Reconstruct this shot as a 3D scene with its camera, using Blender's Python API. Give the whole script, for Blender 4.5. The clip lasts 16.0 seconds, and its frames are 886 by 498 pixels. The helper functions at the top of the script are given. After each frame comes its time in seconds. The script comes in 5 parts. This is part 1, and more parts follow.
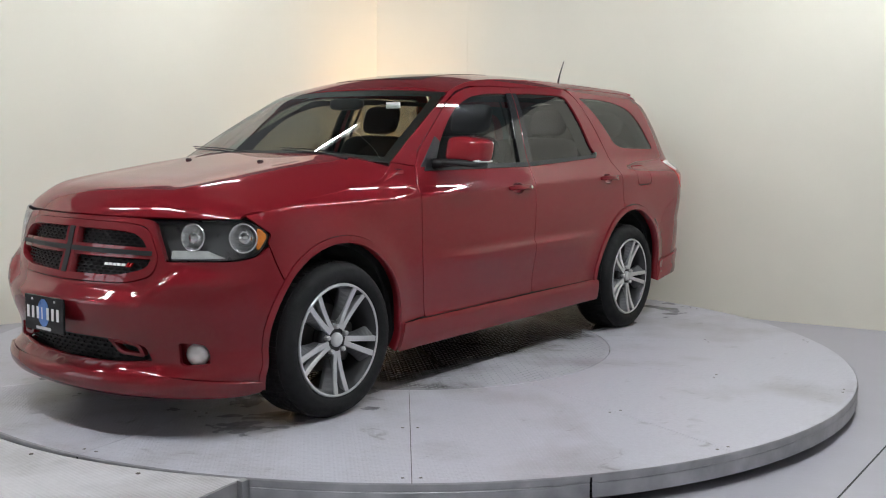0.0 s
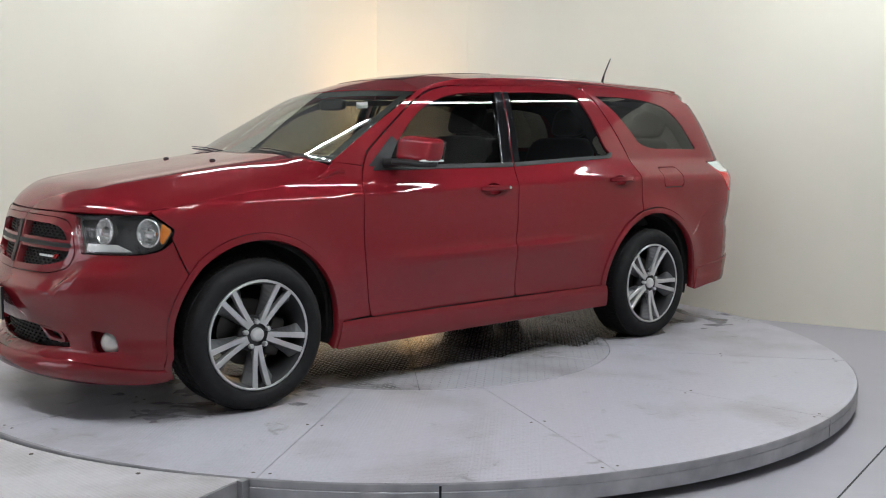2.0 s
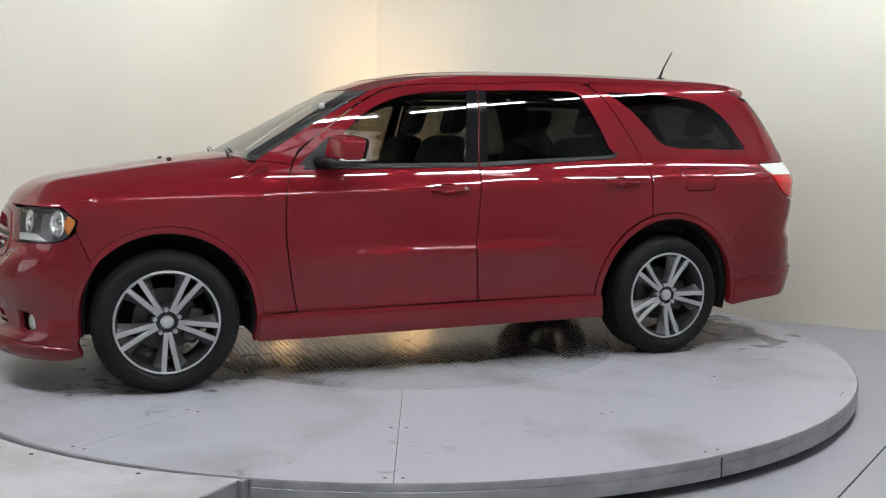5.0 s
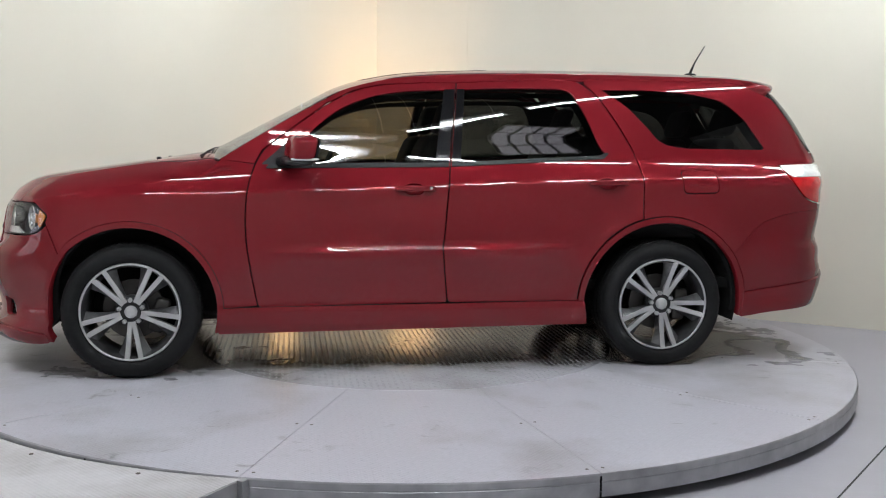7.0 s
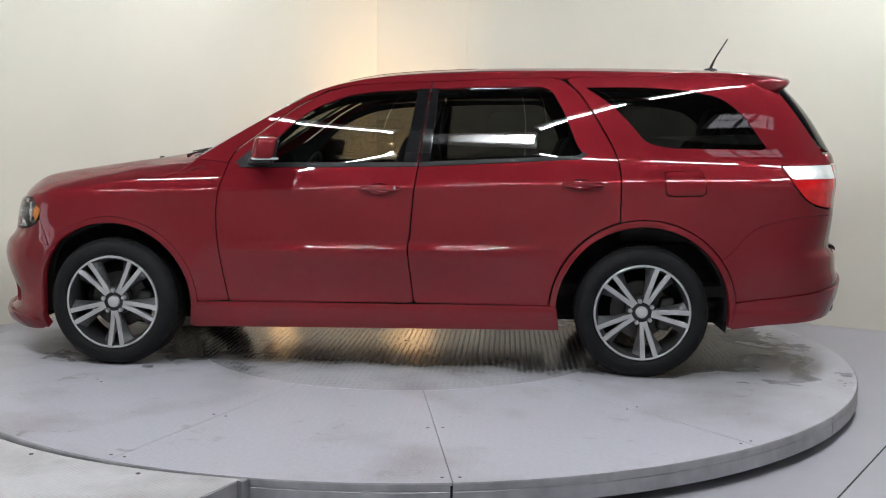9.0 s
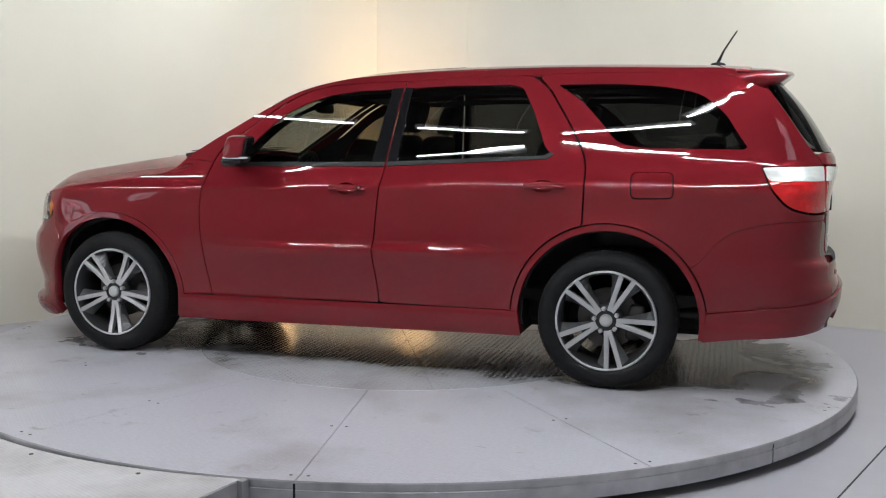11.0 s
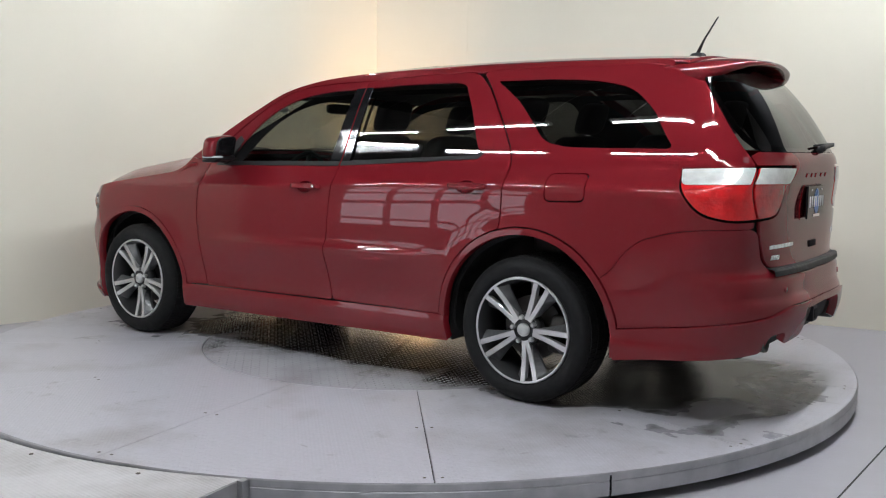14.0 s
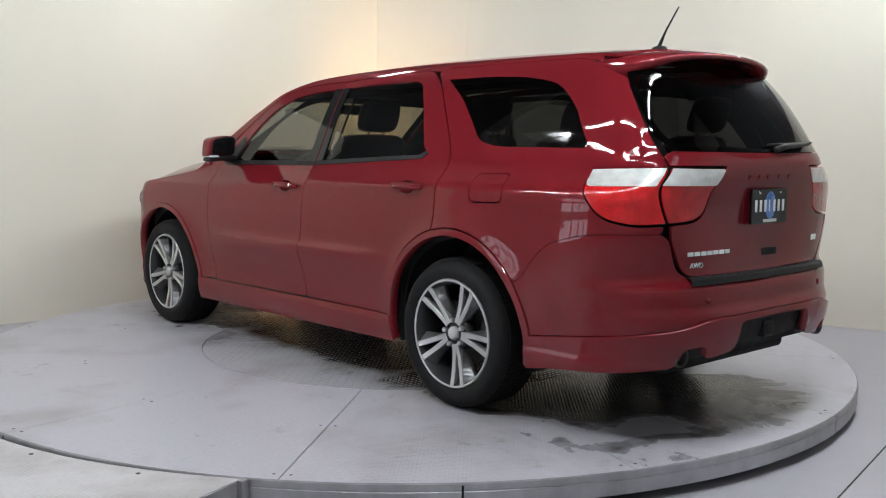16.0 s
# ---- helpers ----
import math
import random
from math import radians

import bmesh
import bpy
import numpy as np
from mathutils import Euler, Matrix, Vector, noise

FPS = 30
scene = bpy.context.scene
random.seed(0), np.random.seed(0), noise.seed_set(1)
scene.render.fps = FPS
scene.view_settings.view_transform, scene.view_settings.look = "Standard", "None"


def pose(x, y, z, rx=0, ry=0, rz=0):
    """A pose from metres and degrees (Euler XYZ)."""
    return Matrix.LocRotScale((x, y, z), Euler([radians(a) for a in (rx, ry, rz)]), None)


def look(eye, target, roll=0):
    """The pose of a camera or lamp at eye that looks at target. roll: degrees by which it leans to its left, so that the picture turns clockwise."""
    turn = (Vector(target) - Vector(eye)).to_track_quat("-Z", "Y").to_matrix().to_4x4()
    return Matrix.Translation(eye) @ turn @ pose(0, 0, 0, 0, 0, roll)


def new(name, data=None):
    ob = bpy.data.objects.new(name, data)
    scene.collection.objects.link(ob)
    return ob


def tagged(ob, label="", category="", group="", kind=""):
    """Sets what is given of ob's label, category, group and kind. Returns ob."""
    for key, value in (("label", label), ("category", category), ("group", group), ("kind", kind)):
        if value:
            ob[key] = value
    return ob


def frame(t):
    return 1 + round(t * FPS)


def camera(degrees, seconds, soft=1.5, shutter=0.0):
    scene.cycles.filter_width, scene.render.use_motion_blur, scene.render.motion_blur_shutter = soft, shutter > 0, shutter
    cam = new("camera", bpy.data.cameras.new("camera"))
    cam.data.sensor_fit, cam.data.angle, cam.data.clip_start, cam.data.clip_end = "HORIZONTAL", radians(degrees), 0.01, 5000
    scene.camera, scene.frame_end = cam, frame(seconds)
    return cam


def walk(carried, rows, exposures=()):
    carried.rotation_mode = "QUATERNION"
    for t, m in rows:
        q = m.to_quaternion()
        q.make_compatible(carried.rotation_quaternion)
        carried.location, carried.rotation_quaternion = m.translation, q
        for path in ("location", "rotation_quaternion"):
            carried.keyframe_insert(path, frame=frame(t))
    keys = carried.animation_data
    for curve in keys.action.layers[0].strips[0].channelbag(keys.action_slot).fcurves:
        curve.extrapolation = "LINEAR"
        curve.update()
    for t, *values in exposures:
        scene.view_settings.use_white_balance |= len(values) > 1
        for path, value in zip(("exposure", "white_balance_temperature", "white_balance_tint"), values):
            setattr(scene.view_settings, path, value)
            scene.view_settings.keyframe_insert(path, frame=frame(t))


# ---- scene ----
from mathutils import geometry

# World: origin on the turntable's axis, z = 0 on the deck, y away from the camera.
cam = camera(49.19, 16.0, soft=1.1)
EYE = (0.0, -6.362, 1.283)
AIM = (EYE[0] + math.sin(radians(2.067)), EYE[1] + math.cos(radians(2.067)), EYE[2] - math.tan(radians(5.988)))
walk(cam, [(0.0, look(EYE, AIM, 0.571)), (16.0, look(EYE, AIM, 0.571))],
     exposures=[(0.0, 0.0), (16.0, 0.0)])

# ---------------------------------------------------------------- light
FLOOR = -0.14
CEIL = 6.5
LAMP_Z = 3.6
world = bpy.data.worlds.new("world")
scene.world = world
world.use_nodes = True
world.node_tree.nodes["Background"].inputs[0].default_value = (0.9, 0.95, 1.0, 1)
world.node_tree.nodes["Background"].inputs[1].default_value = 0.05


# ---------------------------------------------------------------- small tools
def bm_new():
    return bmesh.new()


def part(name, bm, material, parent=None, label="", smooth=False, m=None):
    """Links a bmesh as one mesh object under a thing or a part."""
    me = bpy.data.meshes.new(name)
    bm.to_mesh(me)
    bm.free()
    me.materials.append(material)
    if smooth:
        me.shade_smooth()
    ob = new(name, me)
    if parent is not None:
        ob.parent = parent
    if m is not None:
        ob.matrix_basis = m
    if label:
        ob["label"] = label
    return ob


def add_box(bm, x0, x1, y0, y1, z0, z1, bevel=0.0, m=None):
    r = bmesh.ops.create_cube(bm, size=1.0)
    vs = r["verts"]
    for v in vs:
        v.co = Vector((x0 + (v.co.x + 0.5) * (x1 - x0), y0 + (v.co.y + 0.5) * (y1 - y0), z0 + (v.co.z + 0.5) * (z1 - z0)))
    if bevel > 0:
        es = list({e for v in vs for e in v.link_edges})
        r2 = bmesh.ops.bevel(bm, geom=es, offset=bevel, segments=2, affect="EDGES", profile=0.5)
        vs = list({v for v in r2["verts"]} | {v for v in vs if v.is_valid})
    if m is not None:
        bmesh.ops.transform(bm, matrix=m, verts=[v for v in vs if v.is_valid])
    return vs


def box(x0, x1, y0, y1, z0, z1, bevel=0.0):
    bm = bmesh.new()
    add_box(bm, x0, x1, y0, y1, z0, z1, bevel)
    return bm


def lathe(bm, profile, n=48, m=None, closed=False):
    """Turns (radius, height) pairs round the local z axis."""
    rings = []
    for r, h in profile:
        rings.append([bm.verts.new((r * math.cos(2 * math.pi * k / n), r * math.sin(2 * math.pi * k / n), h)) for k in range(n)])
    pairs = list(zip(rings, rings[1:]))
    if closed:
        pairs.append((rings[-1], rings[0]))
    for a, b in pairs:
        for k in range(n):
            bm.faces.new((a[k], a[(k + 1) % n], b[(k + 1) % n], b[k]))
    if m is not None:
        bmesh.ops.transform(bm, matrix=m, verts=[v for r in rings for v in r])
    return rings


def prism(bm, outline, z0, z1):
    """A straight prism over an outline given in x, y."""
    lo = [bm.verts.new((x, y, z0)) for x, y in outline]
    hi = [bm.verts.new((x, y, z1)) for x, y in outline]
    n = len(outline)
    bm.faces.new(lo[::-1])
    bm.faces.new(hi)
    for k in range(n):
        bm.faces.new((lo[k], lo[(k + 1) % n], hi[(k + 1) % n], hi[k]))


def tube(bm, points, radius, n=8, caps=True):
    """A round rod along a list of points; radius may be one number or one a point."""
    pts = [Vector(p) for p in points]
    radii = radius if isinstance(radius, (list, tuple)) else [radius] * len(pts)
    rings = []
    for i, p in enumerate(pts):
        d = (pts[min(i + 1, len(pts) - 1)] - pts[max(i - 1, 0)]).normalized()
        q = d.to_track_quat("Z", "Y")
        rings.append([bm.verts.new(p + q @ Vector((radii[i] * math.cos(2 * math.pi * k / n), radii[i] * math.sin(2 * math.pi * k / n), 0))) for k in range(n)])
    for a, b in zip(rings, rings[1:]):
        for k in range(n):
            bm.faces.new((a[k], a[(k + 1) % n], b[(k + 1) % n], b[k]))
    if caps:
        bm.faces.new(rings[0][::-1])
        bm.faces.new(rings[-1])


# ---------------------------------------------------------------- materials
def mat(name, color, rough=0.5, metal=0.0, coat=0.0, coat_rough=0.03, var=0.0, scale=8.0, bump=0.0, bump_scale=60.0,
        emit=0.0, trans=0.0, ior=1.45, emit_color=None, spec=0.5):
    """A principled material with colour variation at two scales and fine relief, in object space."""
    m = bpy.data.materials.new(name)
    m.use_nodes = True
    nt = m.node_tree
    b = nt.nodes["Principled BSDF"]
    b.inputs["Base Color"].default_value = (*color, 1)
    b.inputs["Roughness"].default_value = rough
    b.inputs["Metallic"].default_value = metal
    b.inputs["Coat Weight"].default_value = coat
    b.inputs["Coat Roughness"].default_value = coat_rough
    b.inputs["Transmission Weight"].default_value = trans
    b.inputs["IOR"].default_value = ior
    b.inputs["Specular IOR Level"].default_value = spec
    if emit:
        b.inputs["Emission Color"].default_value = (*(emit_color or color), 1)
        b.inputs["Emission Strength"].default_value = emit
    if var or bump:
        co = nt.nodes.new("ShaderNodeTexCoord")
    if var:
        n1 = nt.nodes.new("ShaderNodeTexNoise")
        n1.inputs["Scale"].default_value = scale
        n1.inputs["Detail"].default_value = 6
        n2 = nt.nodes.new("ShaderNodeTexNoise")
        n2.inputs["Scale"].default_value = scale * 0.13
        n2.inputs["Detail"].default_value = 3
        add = nt.nodes.new("ShaderNodeMath")
        add.operation = "ADD"
        ramp = nt.nodes.new("ShaderNodeMapRange")
        ramp.inputs["From Min"].default_value = 0.6
        ramp.inputs["From Max"].default_value = 1.4
        ramp.inputs["To Min"].default_value = 1 - var
        ramp.inputs["To Max"].default_value = 1 + var * 0.6
        mix = nt.nodes.new("ShaderNodeVectorMath")
        mix.operation = "SCALE"
        mix.inputs[0].default_value = color
        for n in (n1, n2):
            nt.links.new(co.outputs["Object"], n.inputs["Vector"])
        nt.links.new(n1.outputs["Fac"], add.inputs[0])
        nt.links.new(n2.outputs["Fac"], add.inputs[1])
        nt.links.new(add.outputs[0], ramp.inputs["Value"])
        nt.links.new(ramp.outputs[0], mix.inputs["Scale"])
        nt.links.new(mix.outputs[0], b.inputs["Base Color"])
        rr = nt.nodes.new("ShaderNodeMapRange")
        rr.inputs["From Min"].default_value = 0.3
        rr.inputs["From Max"].default_value = 0.7
        rr.inputs["To Min"].default_value = max(0.02, rough * 0.85)
        rr.inputs["To Max"].default_value = min(1.0, rough * 1.15)
        nt.links.new(n1.outputs["Fac"], rr.inputs["Value"])
        nt.links.new(rr.outputs[0], b.inputs["Roughness"])
    if bump:
        n3 = nt.nodes.new("ShaderNodeTexNoise")
        n3.inputs["Scale"].default_value = bump_scale
        n3.inputs["Detail"].default_value = 4
        bp = nt.nodes.new("ShaderNodeBump")
        bp.inputs["Strength"].default_value = bump
        bp.inputs["Distance"].default_value = 0.01
        nt.links.new(co.outputs["Object"], n3.inputs["Vector"])
        nt.links.new(n3.outputs["Fac"], bp.inputs["Height"])
        nt.links.new(bp.outputs[0], b.inputs["Normal"])
    return m


def tread_plate(name, color, rough, stain, lug=0.55, seed=0.0, wet_shade=False):
    """Painted steel tread plate: raised lugs, stains and worn patches."""
    m = mat(name, color, rough)
    nt = m.node_tree
    b = nt.nodes["Principled BSDF"]
    N, L = nt.nodes.new, nt.links.new
    co = N("ShaderNodeTexCoord")
    mp = N("ShaderNodeMapping")
    mp.inputs["Location"].default_value = (seed, seed * 0.7, 0)
    L(co.outputs["Object"], mp.inputs["Vector"])

    def noise_node(scale, detail=5, dist=0.0):
        n = N("ShaderNodeTexNoise")
        n.inputs["Scale"].default_value, n.inputs["Detail"].default_value, n.inputs["Distortion"].default_value = scale, detail, dist
        L(mp.outputs[0], n.inputs["Vector"])
        return n.outputs["Fac"]

    def rng(src, a, c, d=0.0, e=1.0):
        n = N("ShaderNodeMapRange")
        n.inputs["From Min"].default_value, n.inputs["From Max"].default_value = a, c
        n.inputs["To Min"].default_value, n.inputs["To Max"].default_value = d, e
        L(src, n.inputs["Value"])
        return n.outputs[0]

    def op(kind, a, c):
        n = N("ShaderNodeMath")
        n.operation = kind
        for k, v in enumerate((a, c)):
            if isinstance(v, (int, float)):
                n.inputs[k].default_value = v
            else:
                L(v, n.inputs[k])
        return n.outputs[0]

    def blend(fac, a, c):
        n = N("ShaderNodeMix")
        n.data_type = "RGBA"
        L(fac, n.inputs[0])
        for idx, v in ((6, a), (7, c)):
            if isinstance(v, tuple):
                n.inputs[idx].default_value = (*v, 1)
            else:
                L(v, n.inputs[idx])
        return n.outputs[2]

    big = noise_node(0.8, 5)
    mid = noise_node(3.0, 3)
    fine = noise_node(45, 4)
    scuff = noise_node(7.0, 8, 1.2)
    dirt = rng(op("ADD", op("MULTIPLY", big, 0.72), op("MULTIPLY", mid, 0.28)), 0.49, 0.72)
    dirt = op("MULTIPLY", dirt, stain)
    spots = op("MULTIPLY", op("MULTIPLY", rng(scuff, 0.60, 0.72), rng(mid, 0.5, 0.62)), 0.6 * stain)
    c1 = blend(rng(fine, 0.35, 0.65), tuple(v * 0.97 for v in color), tuple(min(1, v * 1.03) for v in color))
    c2 = blend(dirt, c1, (0.19, 0.17, 0.15))
    c2 = blend(spots, c2, (0.09, 0.08, 0.07))
    if wet_shade:
        # water in sharp-edged patches round the middle; dark colours also paint the car's shade
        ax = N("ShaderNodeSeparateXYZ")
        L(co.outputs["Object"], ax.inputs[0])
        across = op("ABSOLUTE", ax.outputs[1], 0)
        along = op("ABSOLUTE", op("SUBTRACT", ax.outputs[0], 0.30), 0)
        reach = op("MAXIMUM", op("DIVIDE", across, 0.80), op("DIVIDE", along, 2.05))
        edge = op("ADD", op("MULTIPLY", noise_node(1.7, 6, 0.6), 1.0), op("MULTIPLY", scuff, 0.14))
        pool_shade = rng(op("SUBTRACT", edge, op("MULTIPLY", reach, 0.55)), -0.01, 0.10)
        damp_shade = rng(op("SUBTRACT", edge, op("MULTIPLY", reach, 0.55)), -0.16, 0.16)
        c2 = blend(op("MULTIPLY", damp_shade, 0.42), c2, (0.12, 0.11, 0.10))
        c2 = blend(op("MULTIPLY", pool_shade, 0.8), c2, (0.045, 0.042, 0.04))
        L(rng(pool_shade, 0.0, 1.0, rough, 0.16), b.inputs["Roughness"])
        b.inputs["IOR"].default_value = 1.33
    L(c2, b.inputs["Base Color"])
    if not lug:
        return m
    # raised lugs, in two directions by turns
    sep = N("ShaderNodeSeparateXYZ")
    L(co.outputs["Object"], sep.inputs[0])
    k = 2 * math.pi / 0.034
    u = op("SINE", op("MULTIPLY", op("ADD", sep.outputs[0], sep.outputs[1]), k * 0.7071), 0)
    v = op("SINE", op("MULTIPLY", op("SUBTRACT", sep.outputs[0], sep.outputs[1]), k * 0.7071), 0)
    lugs = op("POWER", op("ABSOLUTE", op("MULTIPLY", u, v), 0), 1.6)
    height = op("ADD", op("MULTIPLY", lugs, rng(mid, 0.3, 0.6, 0.55, 1.0)), op("MULTIPLY", fine, 0.08))
    bp = N("ShaderNodeBump")
    bp.inputs["Strength"].default_value = lug
    bp.inputs["Distance"].default_value = 0.004
    L(height, bp.inputs["Height"])
    L(bp.outputs[0], b.inputs["Normal"])
    return m


M_WALL = mat("cream_wall_paint", (0.82, 0.775, 0.665), 0.55, var=0.035, scale=2.0, bump=0.04, bump_scale=90)
M_BACKWALL = mat("pale_grey_wall_paint", (0.60, 0.60, 0.59), 0.7, var=0.15, scale=3, bump=0.05)
M_WESTWALL = mat("mid_grey_wall_paint", (0.52, 0.51, 0.50), 0.7, var=0.15, scale=3, bump=0.05)
M_LUG = mat("worn_steel_lug", (0.47, 0.47, 0.49), 0.22, metal=0.2, var=0.25, scale=5)
M_CEIL = mat("dark_ceiling_paint", (0.10, 0.10, 0.105), 0.9, var=0.05)
M_FLOOR = mat("grey_floor_paint", (0.42, 0.405, 0.445), 0.42, var=0.14, scale=6, bump=0.06)
# both deck paints hold wet patches with the under-car shade painted in
M_DECK = tread_plate("grey_deck_paint", (0.505, 0.492, 0.54), 0.30, 0.75, 0.16, wet_shade=True)
M_DECK_IN = tread_plate("worn_centre_deck_paint", (0.495, 0.485, 0.525), 0.25, 0.8, 0.0, 0.0, wet_shade=True)
M_PLATFORM = tread_plate("worn_platform_paint", (0.61, 0.585, 0.60), 0.42, 1.0, 0.3, 5.0)
M_RIM = mat("bare_aluminium_rim", (0.46, 0.46, 0.47), 0.42, metal=0.7, var=0.42, scale=9)
M_SCREW = mat("dull_steel_screw", (0.10, 0.085, 0.07), 0.7)
M_TUBE = mat("fluorescent_tube_glow", (1, 1, 1), 0.5, emit=250.0, emit_color=(0.91, 0.965, 1.0))
M_BULB = mat("warm_bulb_glow", (1, 0.8, 0.5), 0.5, emit=65.0, emit_color=(1.0, 0.62, 0.28))
M_DAYPANE = mat("daylit_frosted_pane", (0.8, 0.8, 0.85), 0.5, emit=2.3, emit_color=(0.92, 0.90, 1.0))
M_WHITE = mat("white_enamel", (0.8, 0.8, 0.8), 0.35, var=0.04)
M_BLACK = mat("black_plastic", (0.015, 0.015, 0.016), 0.5, spec=0.3, var=0.2, scale=40)
M_PAINT = mat("red_metallic_paint", (0.168, 0.0104, 0.0155), 0.40, metal=0.12, coat=0.9, coat_rough=0.012, spec=0.0)

# ---------------------------------------------------------------- room
CORNER = Vector((-0.33, 3.61, 0))
RIGHT_DIR = Vector((0.857, -0.515, 0))
LEFT_DIR = Vector((-0.775, -0.632, 0))
R_END = CORNER + RIGHT_DIR * 8.6
L_END = CORNER + LEFT_DIR * 7.0
WEST_X, BACK_Y = -7.2, -8.3
PANEL_TOP = 2.85
DOOR_Y0, DOOR_Y1, DOOR_TOP = -4.8, -2.2, 2.6


def wall(name, a, b, z0=FLOOR - 0.1, z1=CEIL, thick=0.15, label="smooth cream painted showroom wall", material=None):
    """A wall whose inner face runs from a to b, the room on its left hand."""
    d = (b - a).normalized()
    n = Vector((d.y, -d.x, 0)) * thick
    bm = bmesh.new()
    prism(bm, [(a.x, a.y), (b.x, b.y), (b.x + n.x, b.y + n.y), (a.x + n.x, a.y + n.y)], z0, z1)
    bmesh.ops.recalc_face_normals(bm, faces=bm.faces)
    return tagged(part(name, bm, material or M_WALL), label, "wall", kind="structure")


def room():
    sw, se = Vector((WEST_X, BACK_Y, 0)), Vector((R_END.x, BACK_Y, 0))
    nw = Vector((WEST_X, L_END.y, 0))
    east = wall("wall_east", R_END, CORNER, z1=PANEL_TOP)
    m = Matrix.Translation((CORNER.x, CORNER.y, 0)) @ Matrix.Rotation(math.atan2(RIGHT_DIR.y, RIGHT_DIR.x), 4, "Z")
    bm = bmesh.new()
    add_box(bm, 1.026, 1.036, -0.003, 0.001, FLOOR, PANEL_TOP - 0.01, 0, m)
    part("panel_joint", bm, M_WALL, east)
    wall("wall_north", CORNER, L_END, z1=PANEL_TOP)
    upper = dict(z0=PANEL_TOP + 0.004, label="dark unpainted wall above the showroom panels", material=M_CEIL)
    wall("wall_east_upper", R_END, CORNER, **upper)
    wall("wall_north_upper", CORNER, L_END, **upper)
    dark = dict(label="plain pale grey painted wall", material=M_BACKWALL)
    grey = dict(label="plain grey painted wall", material=M_WESTWALL)
    wall("wall_north_return", L_END, nw, **grey)
    wall("wall_west", Vector((WEST_X, DOOR_Y0, 0)), sw, **grey)
    wall("wall_west_lintel", nw, Vector((WEST_X, DOOR_Y0, 0)), z0=DOOR_TOP, **grey)
    wall("wall_west_pier", nw, Vector((WEST_X, DOOR_Y1, 0)), z1=DOOR_TOP, **grey)
    wall("wall_south", sw, se, **dark)
    wall("wall_southeast", se, R_END, **dark)
    bm = box(WEST_X - 0.4, R_END.x + 0.2, BACK_Y - 0.2, CORNER.y + 0.3, FLOOR - 0.1, FLOOR)
    floor = tagged(part("floor", bm, M_FLOOR), "grey painted concrete floor with scuffs and joints", "floor", kind="structure")
    bm = box(WEST_X - 0.4, R_END.x + 0.2, BACK_Y - 0.2, CORNER.y + 0.3, CEIL, CEIL + 0.1)
    tagged(part("ceiling", bm, M_CEIL), "dark painted high ceiling", "ceiling", kind="structure")
    # saw cut in the concrete
    a, b = Vector((1.82, -2.504, 0)), Vector((2.307, -1.887, 0))
    d = (b - a).normalized()
    m = Matrix.Translation((a.x, a.y, FLOOR)) @ Matrix.Rotation(math.atan2(d.y, d.x), 4, "Z")
    bm = bmesh.new()
    add_box(bm, -4.0, 4.2, -0.004, 0.004, -0.002, 0.0012, 0, m)
    part("floor_joint", bm, M_BLACK, floor)


def garage_door():
    """A glazed sectional door that lets daylight in."""
    e = new("door_1")
    rows, cols = 6, 4
    h, w = (DOOR_TOP - FLOOR) / rows, (DOOR_Y1 - DOOR_Y0) / cols
    x = WEST_X - 0.05
    for r in range(rows + 1):
        z = FLOOR + r * h
        part("rail", box(x - 0.03, x + 0.03, DOOR_Y0, DOOR_Y1, max(z - 0.05, FLOOR), min(z + 0.05, DOOR_TOP), 0.005), M_WHITE, e)
    for c in range(cols + 1):
        y = DOOR_Y0 + c * w
        for r in range(rows):
            part("stile", box(x - 0.028, x + 0.028, max(y - 0.05, DOOR_Y0), min(y + 0.05, DOOR_Y1), FLOOR + r * h + 0.052, FLOOR + (r + 1) * h - 0.052), M_WHITE, e)
    for r in range(rows):
        for c in range(cols):
            part("pane", box(x - 0.006, x + 0.006, DOOR_Y0 + c * w + 0.052, DOOR_Y0 + (c + 1) * w - 0.052, FLOOR + r * h + 0.054, FLOOR + (r + 1) * h - 0.054), M_DAYPANE if r > 0 else M_WHITE, e)
    return tagged(e, "white glazed sectional garage door with daylit panes", "door", kind="structure")


def tube_light(x, y, along, length=1.25):
    e = new("ceiling_light")
    e.matrix_basis = pose(x, y, LAMP_Z, 0, 0, along)
    part("housing", box(-length / 2, length / 2, -0.07, 0.07, 0.02, 0.078, 0.01), M_WHITE, e)
    bm = bmesh.new()
    tube(bm, [(-length / 2 + 0.03, 0, 0.0), (length / 2 - 0.03, 0, 0.0)], 0.0155, 10)
    part("fluorescent_tube", bm, M_TUBE, e, "glowing white fluorescent tube", smooth=True)
    for dx in (-length * 0.4, length * 0.4):
        bm = bmesh.new()
        tube(bm, [(dx, 0, 0.075), (dx, 0, CEIL - LAMP_Z)], 0.006, 6)
        part("hanger", bm, M_WHITE, e)
    return tagged(e, "white suspended batten with a glowing fluorescent tube", "ceiling light", group="ceiling lights")


